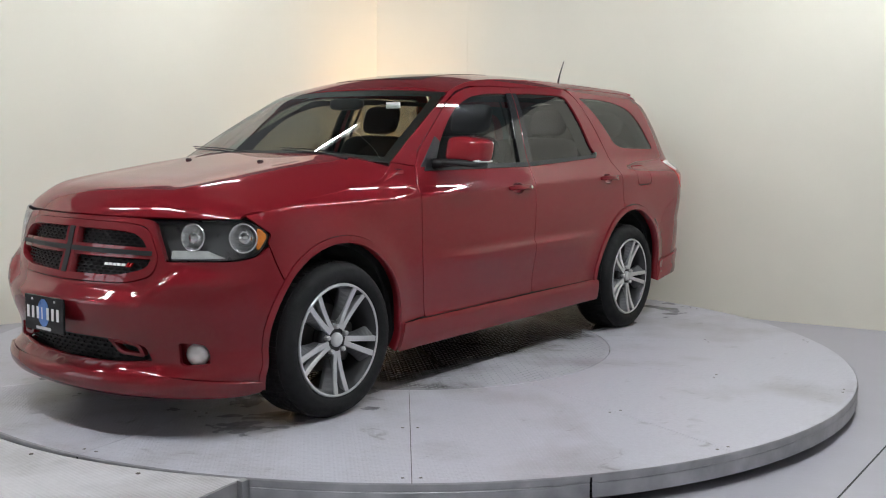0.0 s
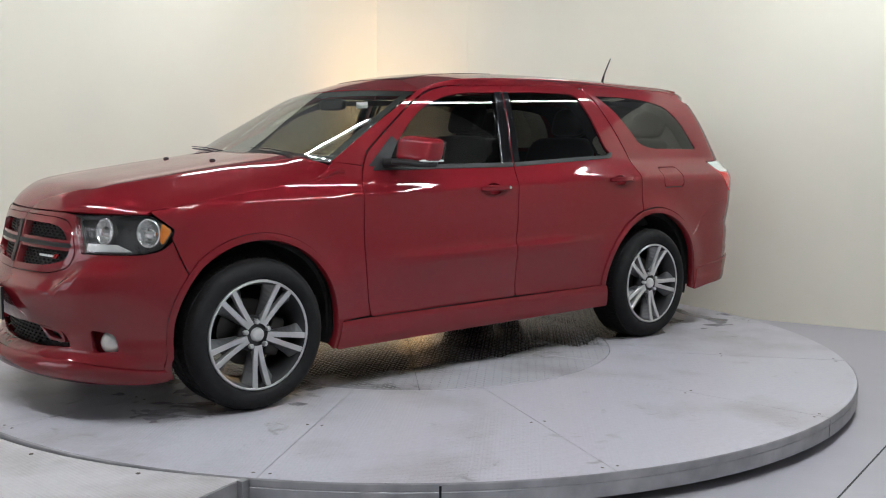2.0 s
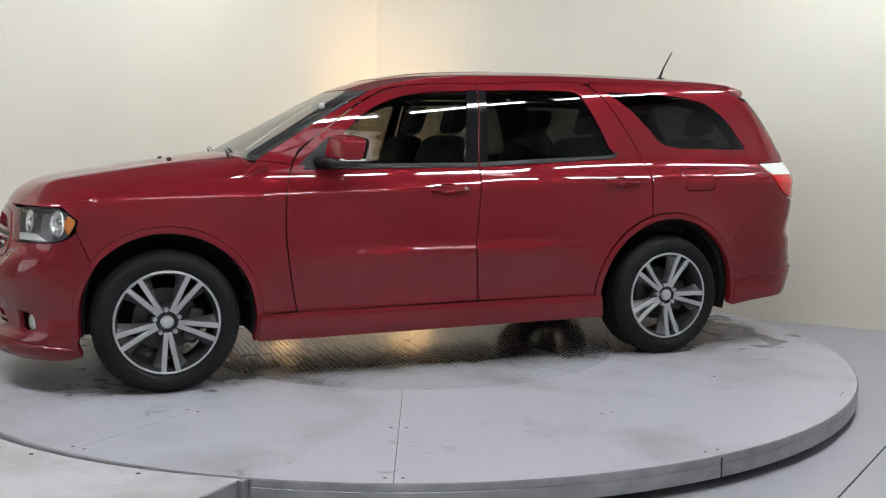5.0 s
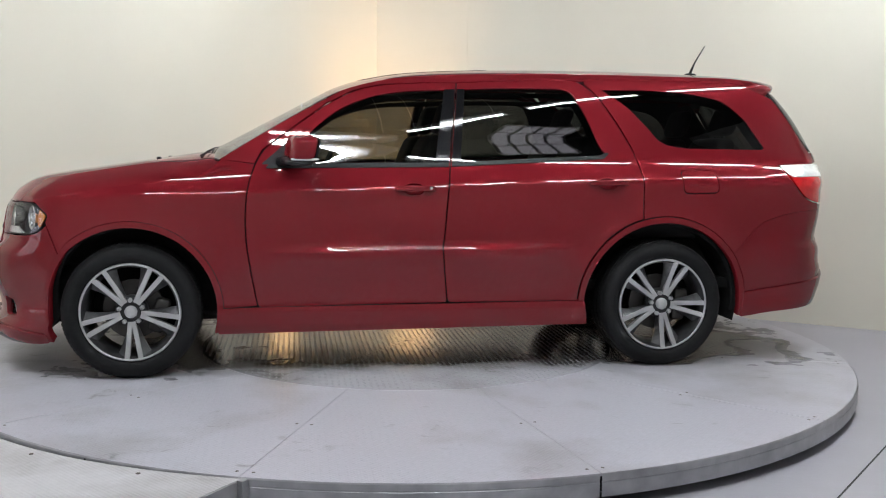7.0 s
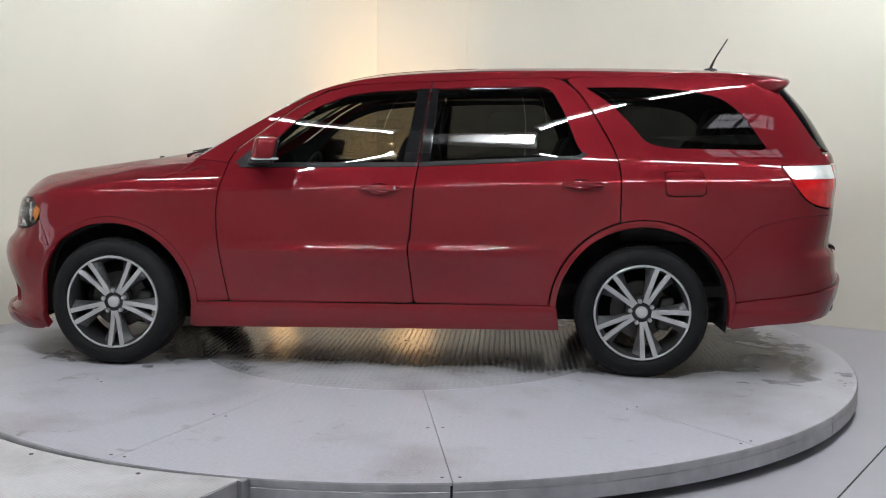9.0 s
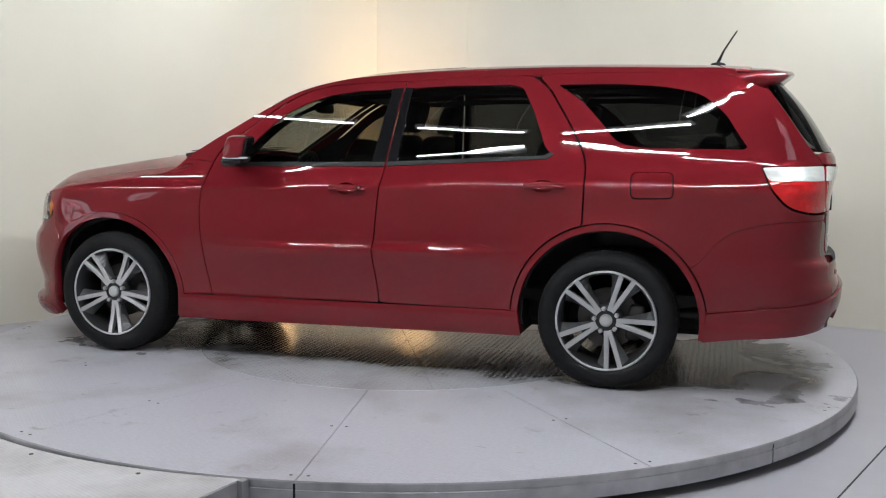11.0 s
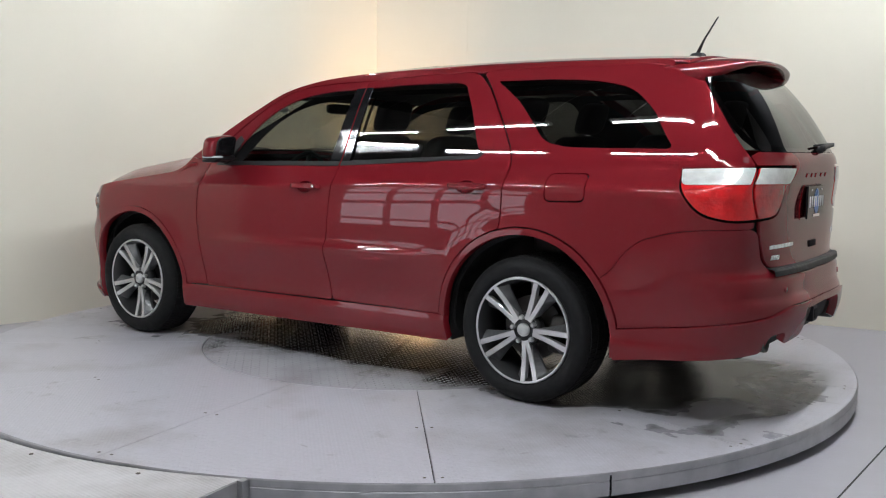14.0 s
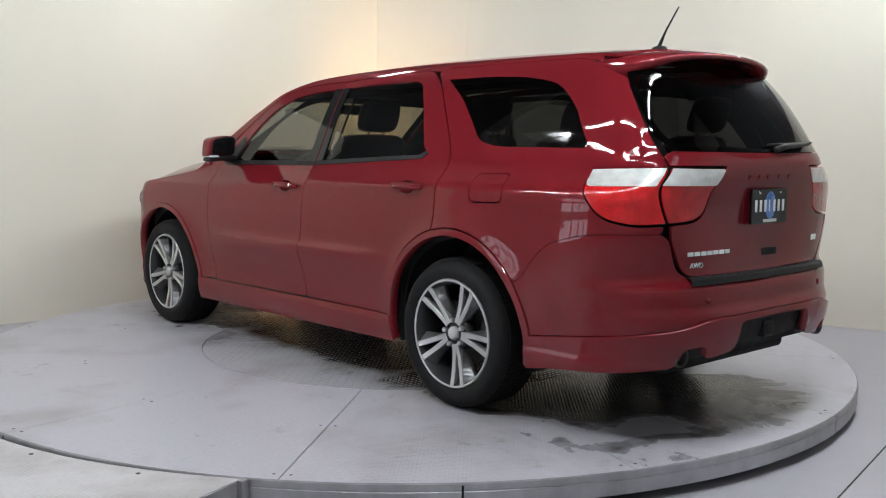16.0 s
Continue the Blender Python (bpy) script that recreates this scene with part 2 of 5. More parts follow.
def uplight(x, y, turn, watts):
    """A small warm lamp on the floor against the wall."""
    e = new("floor_uplight")
    e.matrix_basis = pose(x, y, FLOOR, 0, 0, turn)
    bm = bmesh.new()
    lathe(bm, [(0.05, 0), (0.052, 0.01), (0.046, 0.02), (0.046, 0.14), (0.05, 0.145), (0.042, 0.142), (0.040, 0.06), (0.0005, 0.055)], 24)
    part("can", bm, M_BLACK, e, smooth=True)
    bm = bmesh.new()
    bmesh.ops.create_uvsphere(bm, u_segments=16, v_segments=10, radius=0.034, matrix=Matrix.Translation((0, 0, 0.185)))
    part("bulb", bm, M_BULB, e, "warm glowing bulb", smooth=True)
    lamp = bpy.data.lights.new("bulb_light", "SPOT")
    lamp.energy, lamp.color, lamp.shadow_soft_size = watts, (1.0, 0.60, 0.26), 0.05
    lamp.spot_size, lamp.spot_blend = radians(58), 1.0
    ob = new("bulb_light", lamp)
    ob.parent = e
    ob.matrix_basis = look((0, 0, 0.235), (0, 0.12, 2.0))
    return tagged(e, "small black floor uplight can with a warm bulb", "floor lamp", group="corner uplights")


def skylight():
    """A daylit strip of panes under the ceiling."""
    e = new("window_1")
    x0, y0, w, h = 3.2, -7.6, 0.36, 0.62
    z = CEIL - 0.03
    for c in range(5):
        part("window_bar", box(x0 + c * w - 0.03, x0 + c * w + 0.03, y0, y0 + 2 * h, z - 0.03, z + 0.025), M_WHITE, e)
    for r in range(3):
        for c in range(4):
            part("window_bar", box(x0 + c * w + 0.032, x0 + (c + 1) * w - 0.032, y0 + r * h - 0.025, y0 + r * h + 0.025, z - 0.028, z + 0.024), M_WHITE, e)
    for r in range(2):
        for c in range(4):
            part("pane", box(x0 + c * w + 0.032, x0 + (c + 1) * w - 0.032, y0 + r * h + 0.027, y0 + (r + 1) * h - 0.027, z - 0.006, z + 0.006), M_DAYPANE, e)
    return tagged(e, "small daylit skylight with white glazing bars", "skylight", kind="structure")


room()
garage_door()
skylight()
LEFT_TURN = math.degrees(math.atan2(LEFT_DIR.y, LEFT_DIR.x))
RIGHT_TURN = math.degrees(math.atan2(RIGHT_DIR.y, RIGHT_DIR.x))
for x, y, turn in ((-4.3, -1.45, -37), (-2.9, -2.35, -33), (-1.35, -3.35, -31), (0.1, -3.9, 0), (1.15, -3.15, 50), (2.1, -1.95, 52), (3.0, -0.7, 55), (3.75, 0.55, 58)):
    tube_light(x, y, turn)
tube_light(-1.38, 1.12, 6, 0.75)
uplight(-1.12, 2.80, 39, 110)
uplight(-0.20, 3.18, 0, 330)
uplight(0.06, 3.24, -31, 110)

# ---------------------------------------------------------------- turntable
DECK_R = 2.762
INNER_R = 1.33
SEAM0 = 309.5


def sector(bm, r0, r1, a0, a1, z0, z1, gap=0.003, step=3.0, bevel=0.002):
    """One plate of a round deck between two radii and two angles in degrees."""
    n = max(2, int(round((a1 - a0) / step)))
    lo, hi = [], []
    for r, up in ((r0, False), (r1, True)):
        g = math.degrees(gap / max(r, 0.05))
        angs = [a0 + g + (a1 - a0 - 2 * g) * k / n for k in range(n + 1)]
        pts = [(r * math.cos(radians(a)), r * math.sin(radians(a))) for a in angs]
        lo.append(pts)
    ring = lo[0] + lo[1][::-1]
    cx = sum(p[0] for p in ring) / len(ring)
    cy = sum(p[1] for p in ring) / len(ring)
    k = len(ring)
    top = [bm.verts.new((x + (cx - x) * bevel, y + (cy - y) * bevel, z1)) for x, y in ring]
    mid = [bm.verts.new((x, y, z1 - 0.0025)) for x, y in ring]
    bot = [bm.verts.new((x, y, z0)) for x, y in ring]
    for j in range(n):
        bm.faces.new((top[j], top[k - 1 - j], top[k - 2 - j], top[j + 1]))
    for u, v in ((top, mid), (mid, bot)):
        for j in range(k):
            bm.faces.new((u[j], u[(j + 1) % k], v[(j + 1) % k], v[j]))
    bmesh.ops.recalc_face_normals(bm, faces=bm.faces)


def turntable():
    e = new("turntable")
    for k in range(12):
        bm = bmesh.new()
        sector(bm, INNER_R + 0.002, DECK_R - 0.001, SEAM0 + 30 * k + (0.06 if k == 0 else 0), SEAM0 + 30 * (k + 1), -0.012, 0.0, gap=0.0016, bevel=0.0008)
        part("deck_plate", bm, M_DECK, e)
    for k in range(6):
        bm = bmesh.new()
        sector(bm, 0.02, INNER_R - 0.002, 294.5 + 60 * k, 294.5 + 60 * (k + 1), -0.012, 0.0, gap=0.0018, step=4, bevel=0.001)
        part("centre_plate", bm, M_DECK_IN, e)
    bm = bmesh.new()
    lathe(bm, [(0.001, -0.013), (DECK_R - 0.03, -0.013), (DECK_R - 0.03, -0.05), (0.001, -0.05)], 72)
    part("frame", bm, M_BLACK, e)
    for k in range(8):
        bm = bmesh.new()
        a0 = 9.4 + 45 * k
        n = 16
        prof = [(DECK_R, -0.001), (DECK_R + 0.003, -0.006), (DECK_R + 0.003, -0.030), (DECK_R + 0.0005, -0.032), (DECK_R + 0.0005, -0.036), (DECK_R + 0.003, -0.038), (DECK_R + 0.003, -0.096), (DECK_R - 0.004, -0.100), (DECK_R - 0.05, -0.100)]
        rows = []
        for j in range(n + 1):
            a = radians(a0 + 0.10 + (45 - 0.2) * j / n)
            rows.append([bm.verts.new((r * math.cos(a), r * math.sin(a), z)) for r, z in prof])
        for r0, r1 in zip(rows, rows[1:]):
            for j in range(len(prof) - 1):
                bm.faces.new((r0[j], r0[j + 1], r1[j + 1], r1[j]))
        bmesh.ops.recalc_face_normals(bm, faces=bm.faces)
        part("edge_band", bm, M_RIM, e, "brushed aluminium edge band")
    # raised tread lugs over the whole deck, in two directions by turns
    grids = {True: ([], [], 0.0015, M_LUG, "bright worn tread lugs of the centre plates"), False: ([], [], 0.0009, M_DECK, "low painted tread lugs of the outer plates")}
    pitch = 0.034
    n = int(DECK_R / pitch) + 1
    for i in range(-n, n + 1):
        for j in range(-n, n + 1):
            x, y = i * pitch, j * pitch
            r, a = math.hypot(x, y), math.degrees(math.atan2(y, x)) % 360
            if r > DECK_R - 0.02 or abs(r - INNER_R) < 0.02 or r < 0.05:
                continue
            first, every = (294.5, 60) if r < INNER_R else (SEAM0, 30)
            off = (a - first) % every
            if r * radians(min(off, every - off)) < 0.018:
                continue
            V, F, h = grids[r < INNER_R][:3]
            d = Vector((1, 1 if (i + j) % 2 else -1, 0)).normalized()
            w = Vector((-d.y, d.x, 0))
            b0, c = len(V), Vector((x, y, -0.0002))
            V += [c - d * 0.0145, c - w * 0.0065, c + d * 0.0145, c + w * 0.0065, c - d * 0.006 + Vector((0, 0, h)), c + d * 0.006 + Vector((0, 0, h))]
            F += [(b0, b0 + 1, b0 + 4), (b0 + 1, b0 + 5, b0 + 4), (b0 + 1, b0 + 2, b0 + 5), (b0 + 2, b0 + 3, b0 + 5), (b0 + 3, b0 + 4, b0 + 5), (b0 + 3, b0, b0 + 4)]
    for V, F, h, m, label in grids.values():
        me = bpy.data.meshes.new("tread_lug")
        me.from_pydata(V, [], F)
        me.materials.append(m)
        lugs = new("tread_lug", me)
        lugs.parent = e
        tagged(lugs, label, kind="stuff")
    # screws along the plate seams
    for k in range(12):
        for r in (2.02, 2.70):
            for sg in (-1, 1):
                bm = bmesh.new()
                a = radians(SEAM0 + 30 * k + sg * math.degrees(0.035 / r))
                lathe(bm, [(0.0005, 0.0012), (0.006, 0.0012), (0.008, 0.0002)], 8, Matrix.Translation((r * math.cos(a), r * math.sin(a), 0)))
                part("screw", bm, M_SCREW, e)
    return tagged(e, "round grey painted tread-plate turntable with an aluminium edge", "turntable")


def fixed_works():
    # dark pit ring that carries the table
    bm = bmesh.new()
    lathe(bm, [(DECK_R - 0.16, -0.055), (DECK_R - 0.16, FLOOR + 0.0), (DECK_R - 0.5, FLOOR), (DECK_R - 0.5, -0.055)], 72, closed=True)
    tagged(part("turntable_base", bm, M_BLACK), "black steel ring base under the turntable", "base", kind="structure")
    # approach platform flush with the deck
    d = Vector((-0.517, -0.856, 0)).normalized()
    p = Vector((-0.645, -2.70, 0))
    q = p + d * 3.6
    a0 = math.degrees(math.atan2(p.y, p.x)) % 360
    R = DECK_R + 0.014
    out = [(R * math.cos(radians(a)), R * math.sin(radians(a))) for a in np.linspace(a0, 190.0, 40)]
    out += [(-6.9, out[-1][1]), (-6.9, q.y), (q.x, q.y)]
    bm = bmesh.new()
    prism(bm, out, FLOOR + 0.001, -0.002)
    for v in bm.verts:
        if v.co.z > -0.05:
            v.co.z -= 0.02 * max(0.0, p.x - 0.15 - v.co.x)
    bmesh.ops.recalc_face_normals(bm, faces=bm.faces)
    plat = tagged(part("approach_platform", bm, M_PLATFORM), "worn grey tread-plate approach platform beside the turntable", "platform", kind="structure")
    bm = bmesh.new()
    m = Matrix.Translation((p.x, p.y, 0)) @ Matrix.Rotation(math.atan2(d.y, d.x), 4, "Z")
    for v in add_box(bm, 0.03, 3.6, 0.002, 0.010, FLOOR + 0.002, -0.004, 0, m):
        if v.co.z > -0.05:
            v.co.z -= 0.02 * max(0.0, p.x - 0.15 - v.co.x)
    part("side_plate", bm, M_RIM, plat, "grey steel side plate")
    bm = bmesh.new()
    add_box(bm, -0.014, 0.022, 0.0, 0.030, FLOOR + 0.002, -0.001, 0.002, m)
    part("end_post", bm, M_RIM, plat)
    bm = bmesh.new()
    for k in range(5):
        a = radians(200 + k * 12)
        lathe(bm, [(0.0005, 0.001), (0.009, 0.001), (0.011, -0.002)], 8, Matrix.Translation(((R + 0.05) * math.cos(a), (R + 0.05) * math.sin(a), -0.001 - 0.02 * max(0.0, p.x - 0.15 - (R + 0.05) * math.cos(a)))))
        part("screw", bm, M_SCREW, plat)
        bm = bmesh.new()
    bm.free()


TABLE = turntable()
fixed_works()


# ---------------------------------------------------------------- car: body surface
class Curve:
    """A smooth curve through (x, y) pairs that overshoots nowhere."""

    def __init__(self, pairs):
        self.x = np.array([p[0] for p in pairs], float)
        self.y = np.array([p[1] for p in pairs], float)
        h = np.diff(self.x)
        d = np.diff(self.y) / h
        m = np.zeros(len(self.x))
        m[0], m[-1] = d[0], d[-1]
        for i in range(1, len(d)):
            if d[i - 1] * d[i] > 0:
                w1, w2 = 2 * h[i] + h[i - 1], h[i] + 2 * h[i - 1]
                m[i] = (w1 + w2) / (w1 / d[i - 1] + w2 / d[i])
        self.m = m

    def __call__(self, v):
        v = np.clip(np.asarray(v, float), self.x[0], self.x[-1])
        i = np.clip(np.searchsorted(self.x, v) - 1, 0, len(self.x) - 2)
        h = self.x[i + 1] - self.x[i]
        t = (v - self.x[i]) / h
        return ((2 * t ** 3 - 3 * t ** 2 + 1) * self.y[i] + (t ** 3 - 2 * t ** 2 + t) * h * self.m[i]
                + (-2 * t ** 3 + 3 * t ** 2) * self.y[i + 1] + (t ** 3 - t ** 2) * h * self.m[i + 1])


# half width by height, nose and tail by height
WIDTH = Curve([(0.18, 0.84), (0.24, 0.872), (0.30, 0.889), (0.36, 0.893), (0.40, 0.886), (0.46, 0.888), (0.55, 0.899), (0.65, 0.909), (0.74, 0.914),
               (0.85, 0.915), (0.95, 0.911), (1.03, 0.905), (1.06, 0.9005), (1.072, 0.8955), (1.085, 0.8885), (1.12, 0.868), (1.16, 0.846),
               (1.20, 0.8268), (1.30, 0.79), (1.40, 0.757), (1.50, 0.72), (1.60, 0.675), (1.66, 0.638), (1.70, 0.60), (1.735, 0.54), (1.76, 0.46)])
NOSE = Curve([(0.18, -2.47), (0.215, -2.545), (0.25, -2.565), (0.285, -2.55), (0.32, -2.49), (0.40, -2.49), (0.50, -2.505), (0.60, -2.505), (0.70, -2.485),
              (0.80, -2.455), (0.90, -2.43), (0.97, -2.40), (1.10, -2.30)])
TAIL = Curve([(0.25, 2.40), (0.30, 2.52), (0.40, 2.60), (0.50, 2.628), (0.56, 2.63), (0.60, 2.612), (0.675, 2.606), (0.705, 2.595), (0.73, 2.563),
              (0.78, 2.552), (1.0, 2.545), (1.1, 2.558), (1.2, 2.578), (1.24, 2.574), (1.30, 2.543), (1.4, 2.485), (1.5, 2.418), (1.6, 2.334), (1.7, 2.235), (1.76, 2.17)])
CREASE = Curve([(0.45, 0), (0.52, 0.1), (0.60, 0.5), (0.675, 1.0), (0.70, 1.0), (0.73, 0.25), (0.76, 0), (0.8, 0)])
X_FRONT, X_REAR, WRAP = -1.95, 2.0, 1.1
N_FRONT, N_REAR = 2.1, 4.2
WHEEL_F, WHEEL_R, WHEEL_Z = -1.631, 1.412, 0.372


def smooth01(v):
    v = np.clip(v, 0, 1)
    return v * v * (3 - 2 * v)


def body(s, z):
    """The body's left skin. s runs like x along the flank and on round the corners: to -3.05 at the nose's middle, to 3.1 at the tail's."""
    s, z = (np.array(v) for v in np.broadcast_arrays(np.asarray(s, float), np.asarray(z, float)))
    lean = np.exp(-((z - 1.08) / 0.11) ** 2) * 0.036 * np.clip(s - 0.1, -2.2, 2.0)
    w = WIDTH(z - lean)
    w = w * (1 - 0.088 * smooth01((s - 0.2) / 2.6) * smooth01((z - 1.07) / 0.16))
    w = w * (1 - 0.035 * smooth01((-s - 1.2) / 1.0) * smooth01((z - 0.90) / 0.2))
    for cx, r0, amp in ((WHEEL_F, 0.455, 0.020), (WHEEL_R, 0.475, 0.020)):
        r = np.hypot(s - cx, z - WHEEL_Z)
        w = w + amp * np.exp(-((r - r0) / 0.085) ** 2) * smooth01((z - 0.2) / 0.3)
    w = w + 0.021 * CREASE(z - 0.012 * s) * smooth01((s + 1.02) / 0.55) * smooth01((1.0 - s) / 0.5)
    x, y = np.array(s), np.array(w)
    for front in (True, False):
        k = np.asarray(s < X_FRONT if front else s > X_REAR)
        if not k.any():
            continue
        a = ((X_FRONT - s[k]) if front else (s[k] - X_REAR)) / WRAP
        th = np.pi / 2 * (1 - a)
        n = N_FRONT if front else 3.2 + (N_REAR - 3.2) * smooth01((z[k] - 0.68) / 0.3)
        c, q = np.cos(th), np.sin(th)
        r = (np.abs(c) ** n + np.abs(q) ** n) ** (-1 / n)
        reach = (X_FRONT - NOSE(z[k])) if front else (TAIL(z[k]) - X_REAR)
        if front:
            # the bumper stands proud of the grille, with a rounded shelf on top
            top = 0.668 + 0.105 * smooth01((q * r - 0.50) / 0.22)
            reach = reach + 0.060 * smooth01((top - z[k]) / 0.085) * smooth01((z[k] - 0.36) / 0.26) * smooth01(a / 0.35)
        x[k] = X_FRONT - reach * c * r if front else X_REAR + reach * c * r
        y[k] = np.asarray(w)[k] * q * r
    return np.stack([x, -y, z], -1)


def s_front(y):
    v = min(abs(y) / 0.9, 1)
    return X_FRONT - WRAP * (1 - math.atan2(v, (1 - v ** N_FRONT) ** (1 / N_FRONT)) / (math.pi / 2))


def s_rear(v):
    """s at the tail for y as a share of the half width there."""
    v = min(abs(v), 1)
    return X_REAR + WRAP * (1 - math.atan2(v, (1 - v ** N_REAR) ** (1 / N_REAR)) / (math.pi / 2))


def normals_of(surf, s, z):
    e = 2e-3
    n = np.cross(surf(s + e, z) - surf(s - e, z), surf(s, z + e) - surf(s, z - e))
    return n / np.maximum(np.linalg.norm(n, axis=-1, keepdims=True), 1e-9)


def rounded(points, r=0.03, n=5):
    """A closed outline through corner points (u, v) or (u, v, radius), its corners rounded."""
    out = []
    k = len(points)
    for i in range(k):
        p, a, b = (Vector(points[j % k][:2]) for j in (i, i - 1, i + 1))
        rr = points[i][2] if len(points[i]) > 2 else r
        rr = min(rr, (a - p).length * 0.48, (b - p).length * 0.48)
        if rr < 1e-4:
            out.append(tuple(p))
            continue
        u, v = p + (a - p).normalized() * rr, p + (b - p).normalized() * rr
        for j in range(n + 1):
            t = j / n
            out.append(tuple(u * (1 - t) ** 2 + p * 2 * t * (1 - t) + v * t * t))
    return out


def arc(cx, cz, r, a0, a1, n=16):
    return [(cx + r * math.cos(radians(a0 + (a1 - a0) * k / n)), cz + r * math.sin(radians(a0 + (a1 - a0) * k / n)), 0.0) for k in range(n + 1)]


def resample(poly, step):
    out = []
    for i, p in enumerate(poly):
        q = poly[(i + 1) % len(poly)]
        d = math.hypot(q[0] - p[0], q[1] - p[1])
        if d < 1e-6:
            continue
        n = max(1, int(math.ceil(d / step)))
        out += [(p[0] + (q[0] - p[0]) * k / n, p[1] + (q[1] - p[1]) * k / n) for k in range(n)]
    return out


def inside(pts, poly):
    x, y = pts[:, 0], pts[:, 1]
    res = np.zeros(len(pts), bool)
    for (x0, y0), (x1, y1) in zip(poly, poly[1:] + poly[:1]):
        if y0 == y1:
            continue
        res ^= ((y0 > y) != (y1 > y)) & (x < (x1 - x0) * (y - y0) / (y1 - y0) + x0)
    return res


def skin(name, outline, material, parent, holes=(), off=0.0, depth=0.014, step=0.045, sides=(-1,), surf=body, label=""):
    """A curved sheet cut from a surface along an outline in its own two coordinates, with turned-in edges. One object a side; sides "both" joins the halves."""
    loops = [resample(list(outline), step * 0.7)] + [resample(list(h), step * 0.7) for h in holes]
    pts, edges = [], []
    for lp in loops:
        b = len(pts)
        pts += lp
        edges += [(b + k, b + (k + 1) % len(lp)) for k in range(len(lp))]
    arr = np.array(pts)
    gx = np.arange(arr[:, 0].min(), arr[:, 0].max(), step)
    gz = np.arange(arr[:, 1].min(), arr[:, 1].max(), step * 0.75)
    grid = np.array([(u + (0.5 * step if j % 2 else 0), v) for j, v in enumerate(gz) for u in gx]).reshape(-1, 2)
    ok = inside(grid, loops[0])
    for h in loops[1:]:
        ok &= ~inside(grid, h)
    grid = grid[ok]
    if len(grid):
        near = np.min(np.hypot(grid[:, None, 0] - arr[None, :, 0], grid[:, None, 1] - arr[None, :, 1]), axis=1)
        grid = grid[near > step * 0.35]
    allp = [Vector(p) for p in pts] + [Vector(p) for p in grid]
    vs, es, fs, _, _, _ = geometry.delaunay_2d_cdt(allp, edges, [], 0, 1e-5)
    uv = np.array([tuple(v) for v in vs])
    tri = np.array([f for f in fs if len(f) == 3])
    cen = uv[tri].mean(axis=1)
    ok = inside(cen, loops[0])
    for h in loops[1:]:
        ok &= ~inside(cen, h)
    tri = tri[ok]
    nrm = normals_of(surf, uv[:, 0], uv[:, 1])
    pos = surf(uv[:, 0], uv[:, 1]) + nrm * off
    a, b, c = (uv[tri[:, k]] for k in range(3))
    flip = ((b - a)[:, 0] * (c - a)[:, 1] - (b - a)[:, 1] * (c - a)[:, 0]) < 0
    tri[flip] = tri[flip][:, ::-1]
    count = {}
    for t in tri:
        for i, j in ((t[0], t[1]), (t[1], t[2]), (t[2], t[0])):
            count[(i, j)] = count.get((i, j), 0) + 1
    rim = [(i, j) for (i, j) in count if (j, i) not in count]
    verts, faces, vn = [tuple(p) for p in pos], [tuple(int(q) for q in t) for t in tri], [tuple(n) for n in nrm]
    if depth:
        for i, j in rim:
            t = pos[j] - pos[i]
            m = np.cross(t, nrm[i])
            m = m / max(np.linalg.norm(m), 1e-9)
            b0 = len(verts)
            verts += [tuple(pos[i]), tuple(pos[j]), tuple(pos[j] - nrm[j] * depth), tuple(pos[i] - nrm[i] * depth)]
            n1 = (nrm[i] * 0.6 + m * 0.8)
            vn += [tuple(n1), tuple(n1), tuple(m), tuple(m)]
            faces.append((b0 + 1, b0, b0 + 3, b0 + 2))
    made = []
    groups = [(-1, 1)] if sides == "both" else [(q,) for q in sides]
    for group in groups:
        V, F, N = [], [], []
        for q in group:
            base = len(V)
            if q < 0:
                V += verts
                N += vn
                F += [tuple(base + k for k in f) for f in faces]
            else:
                V += [(x, -y, z) for x, y, z in verts]
                N += [(x, -y, z) for x, y, z in vn]
                F += [tuple(base + k for k in f[::-1]) for f in faces]
        me = bpy.data.meshes.new(name)
        me.from_pydata(V, [], F)
        me.materials.append(material)
        me.shade_smooth()
        me.normals_split_custom_set_from_vertices(N)
        ob = new(name, me)
        ob.parent = parent
        if label:
            ob["label"] = label
        made.append(ob)
    return made


# ---------------------------------------------------------------- car: roof, glass and bonnet surfaces
ROOF_MID = Curve([(-0.60, 1.595), (-0.529, 1.634), (-0.42, 1.676), (-0.309, 1.706), (-0.089, 1.742), (0.278, 1.768), (0.647, 1.781), (1.2, 1.786), (1.7, 1.778), (2.2, 1.757)])
ROOF_EDGE = Curve([(-1.15, 1.205), (-0.95, 1.33), (-0.72, 1.468), (-0.48, 1.60), (-0.3, 1.655), (-0.1, 1.69), (0.25, 1.715), (0.9, 1.735), (1.9, 1.73), (2.2, 1.70)])


def roof_surface(u, v):
    u, v = np.broadcast_arrays(np.asarray(u, float), np.asarray(v, float))
    x = u + 0.07 * v * v * (1 - smooth01((u + 0.55) / 0.8))
    ze = ROOF_EDGE(x)
    ye = -body(x, ze)[..., 1]
    return np.stack([x, v * ye, ze + (ROOF_MID(u) - ze) * (1 - np.abs(v) ** 2.4)], -1)


def screen_surface(a, b):
    a, b = np.broadcast_arrays(np.asarray(a, float), np.asarray(b, float))
    sx = -1.15 + 0.67 * b
    e = body(sx, ROOF_EDGE(sx))
    cx, cz = -1.27 + 0.72 * b, 1.238 + 0.384 * b
    k = np.abs(a) ** 2.2
    return np.stack([cx + (e[..., 0] - cx) * k, a * e[..., 1], cz + (e[..., 2] - cz) * k], -1)


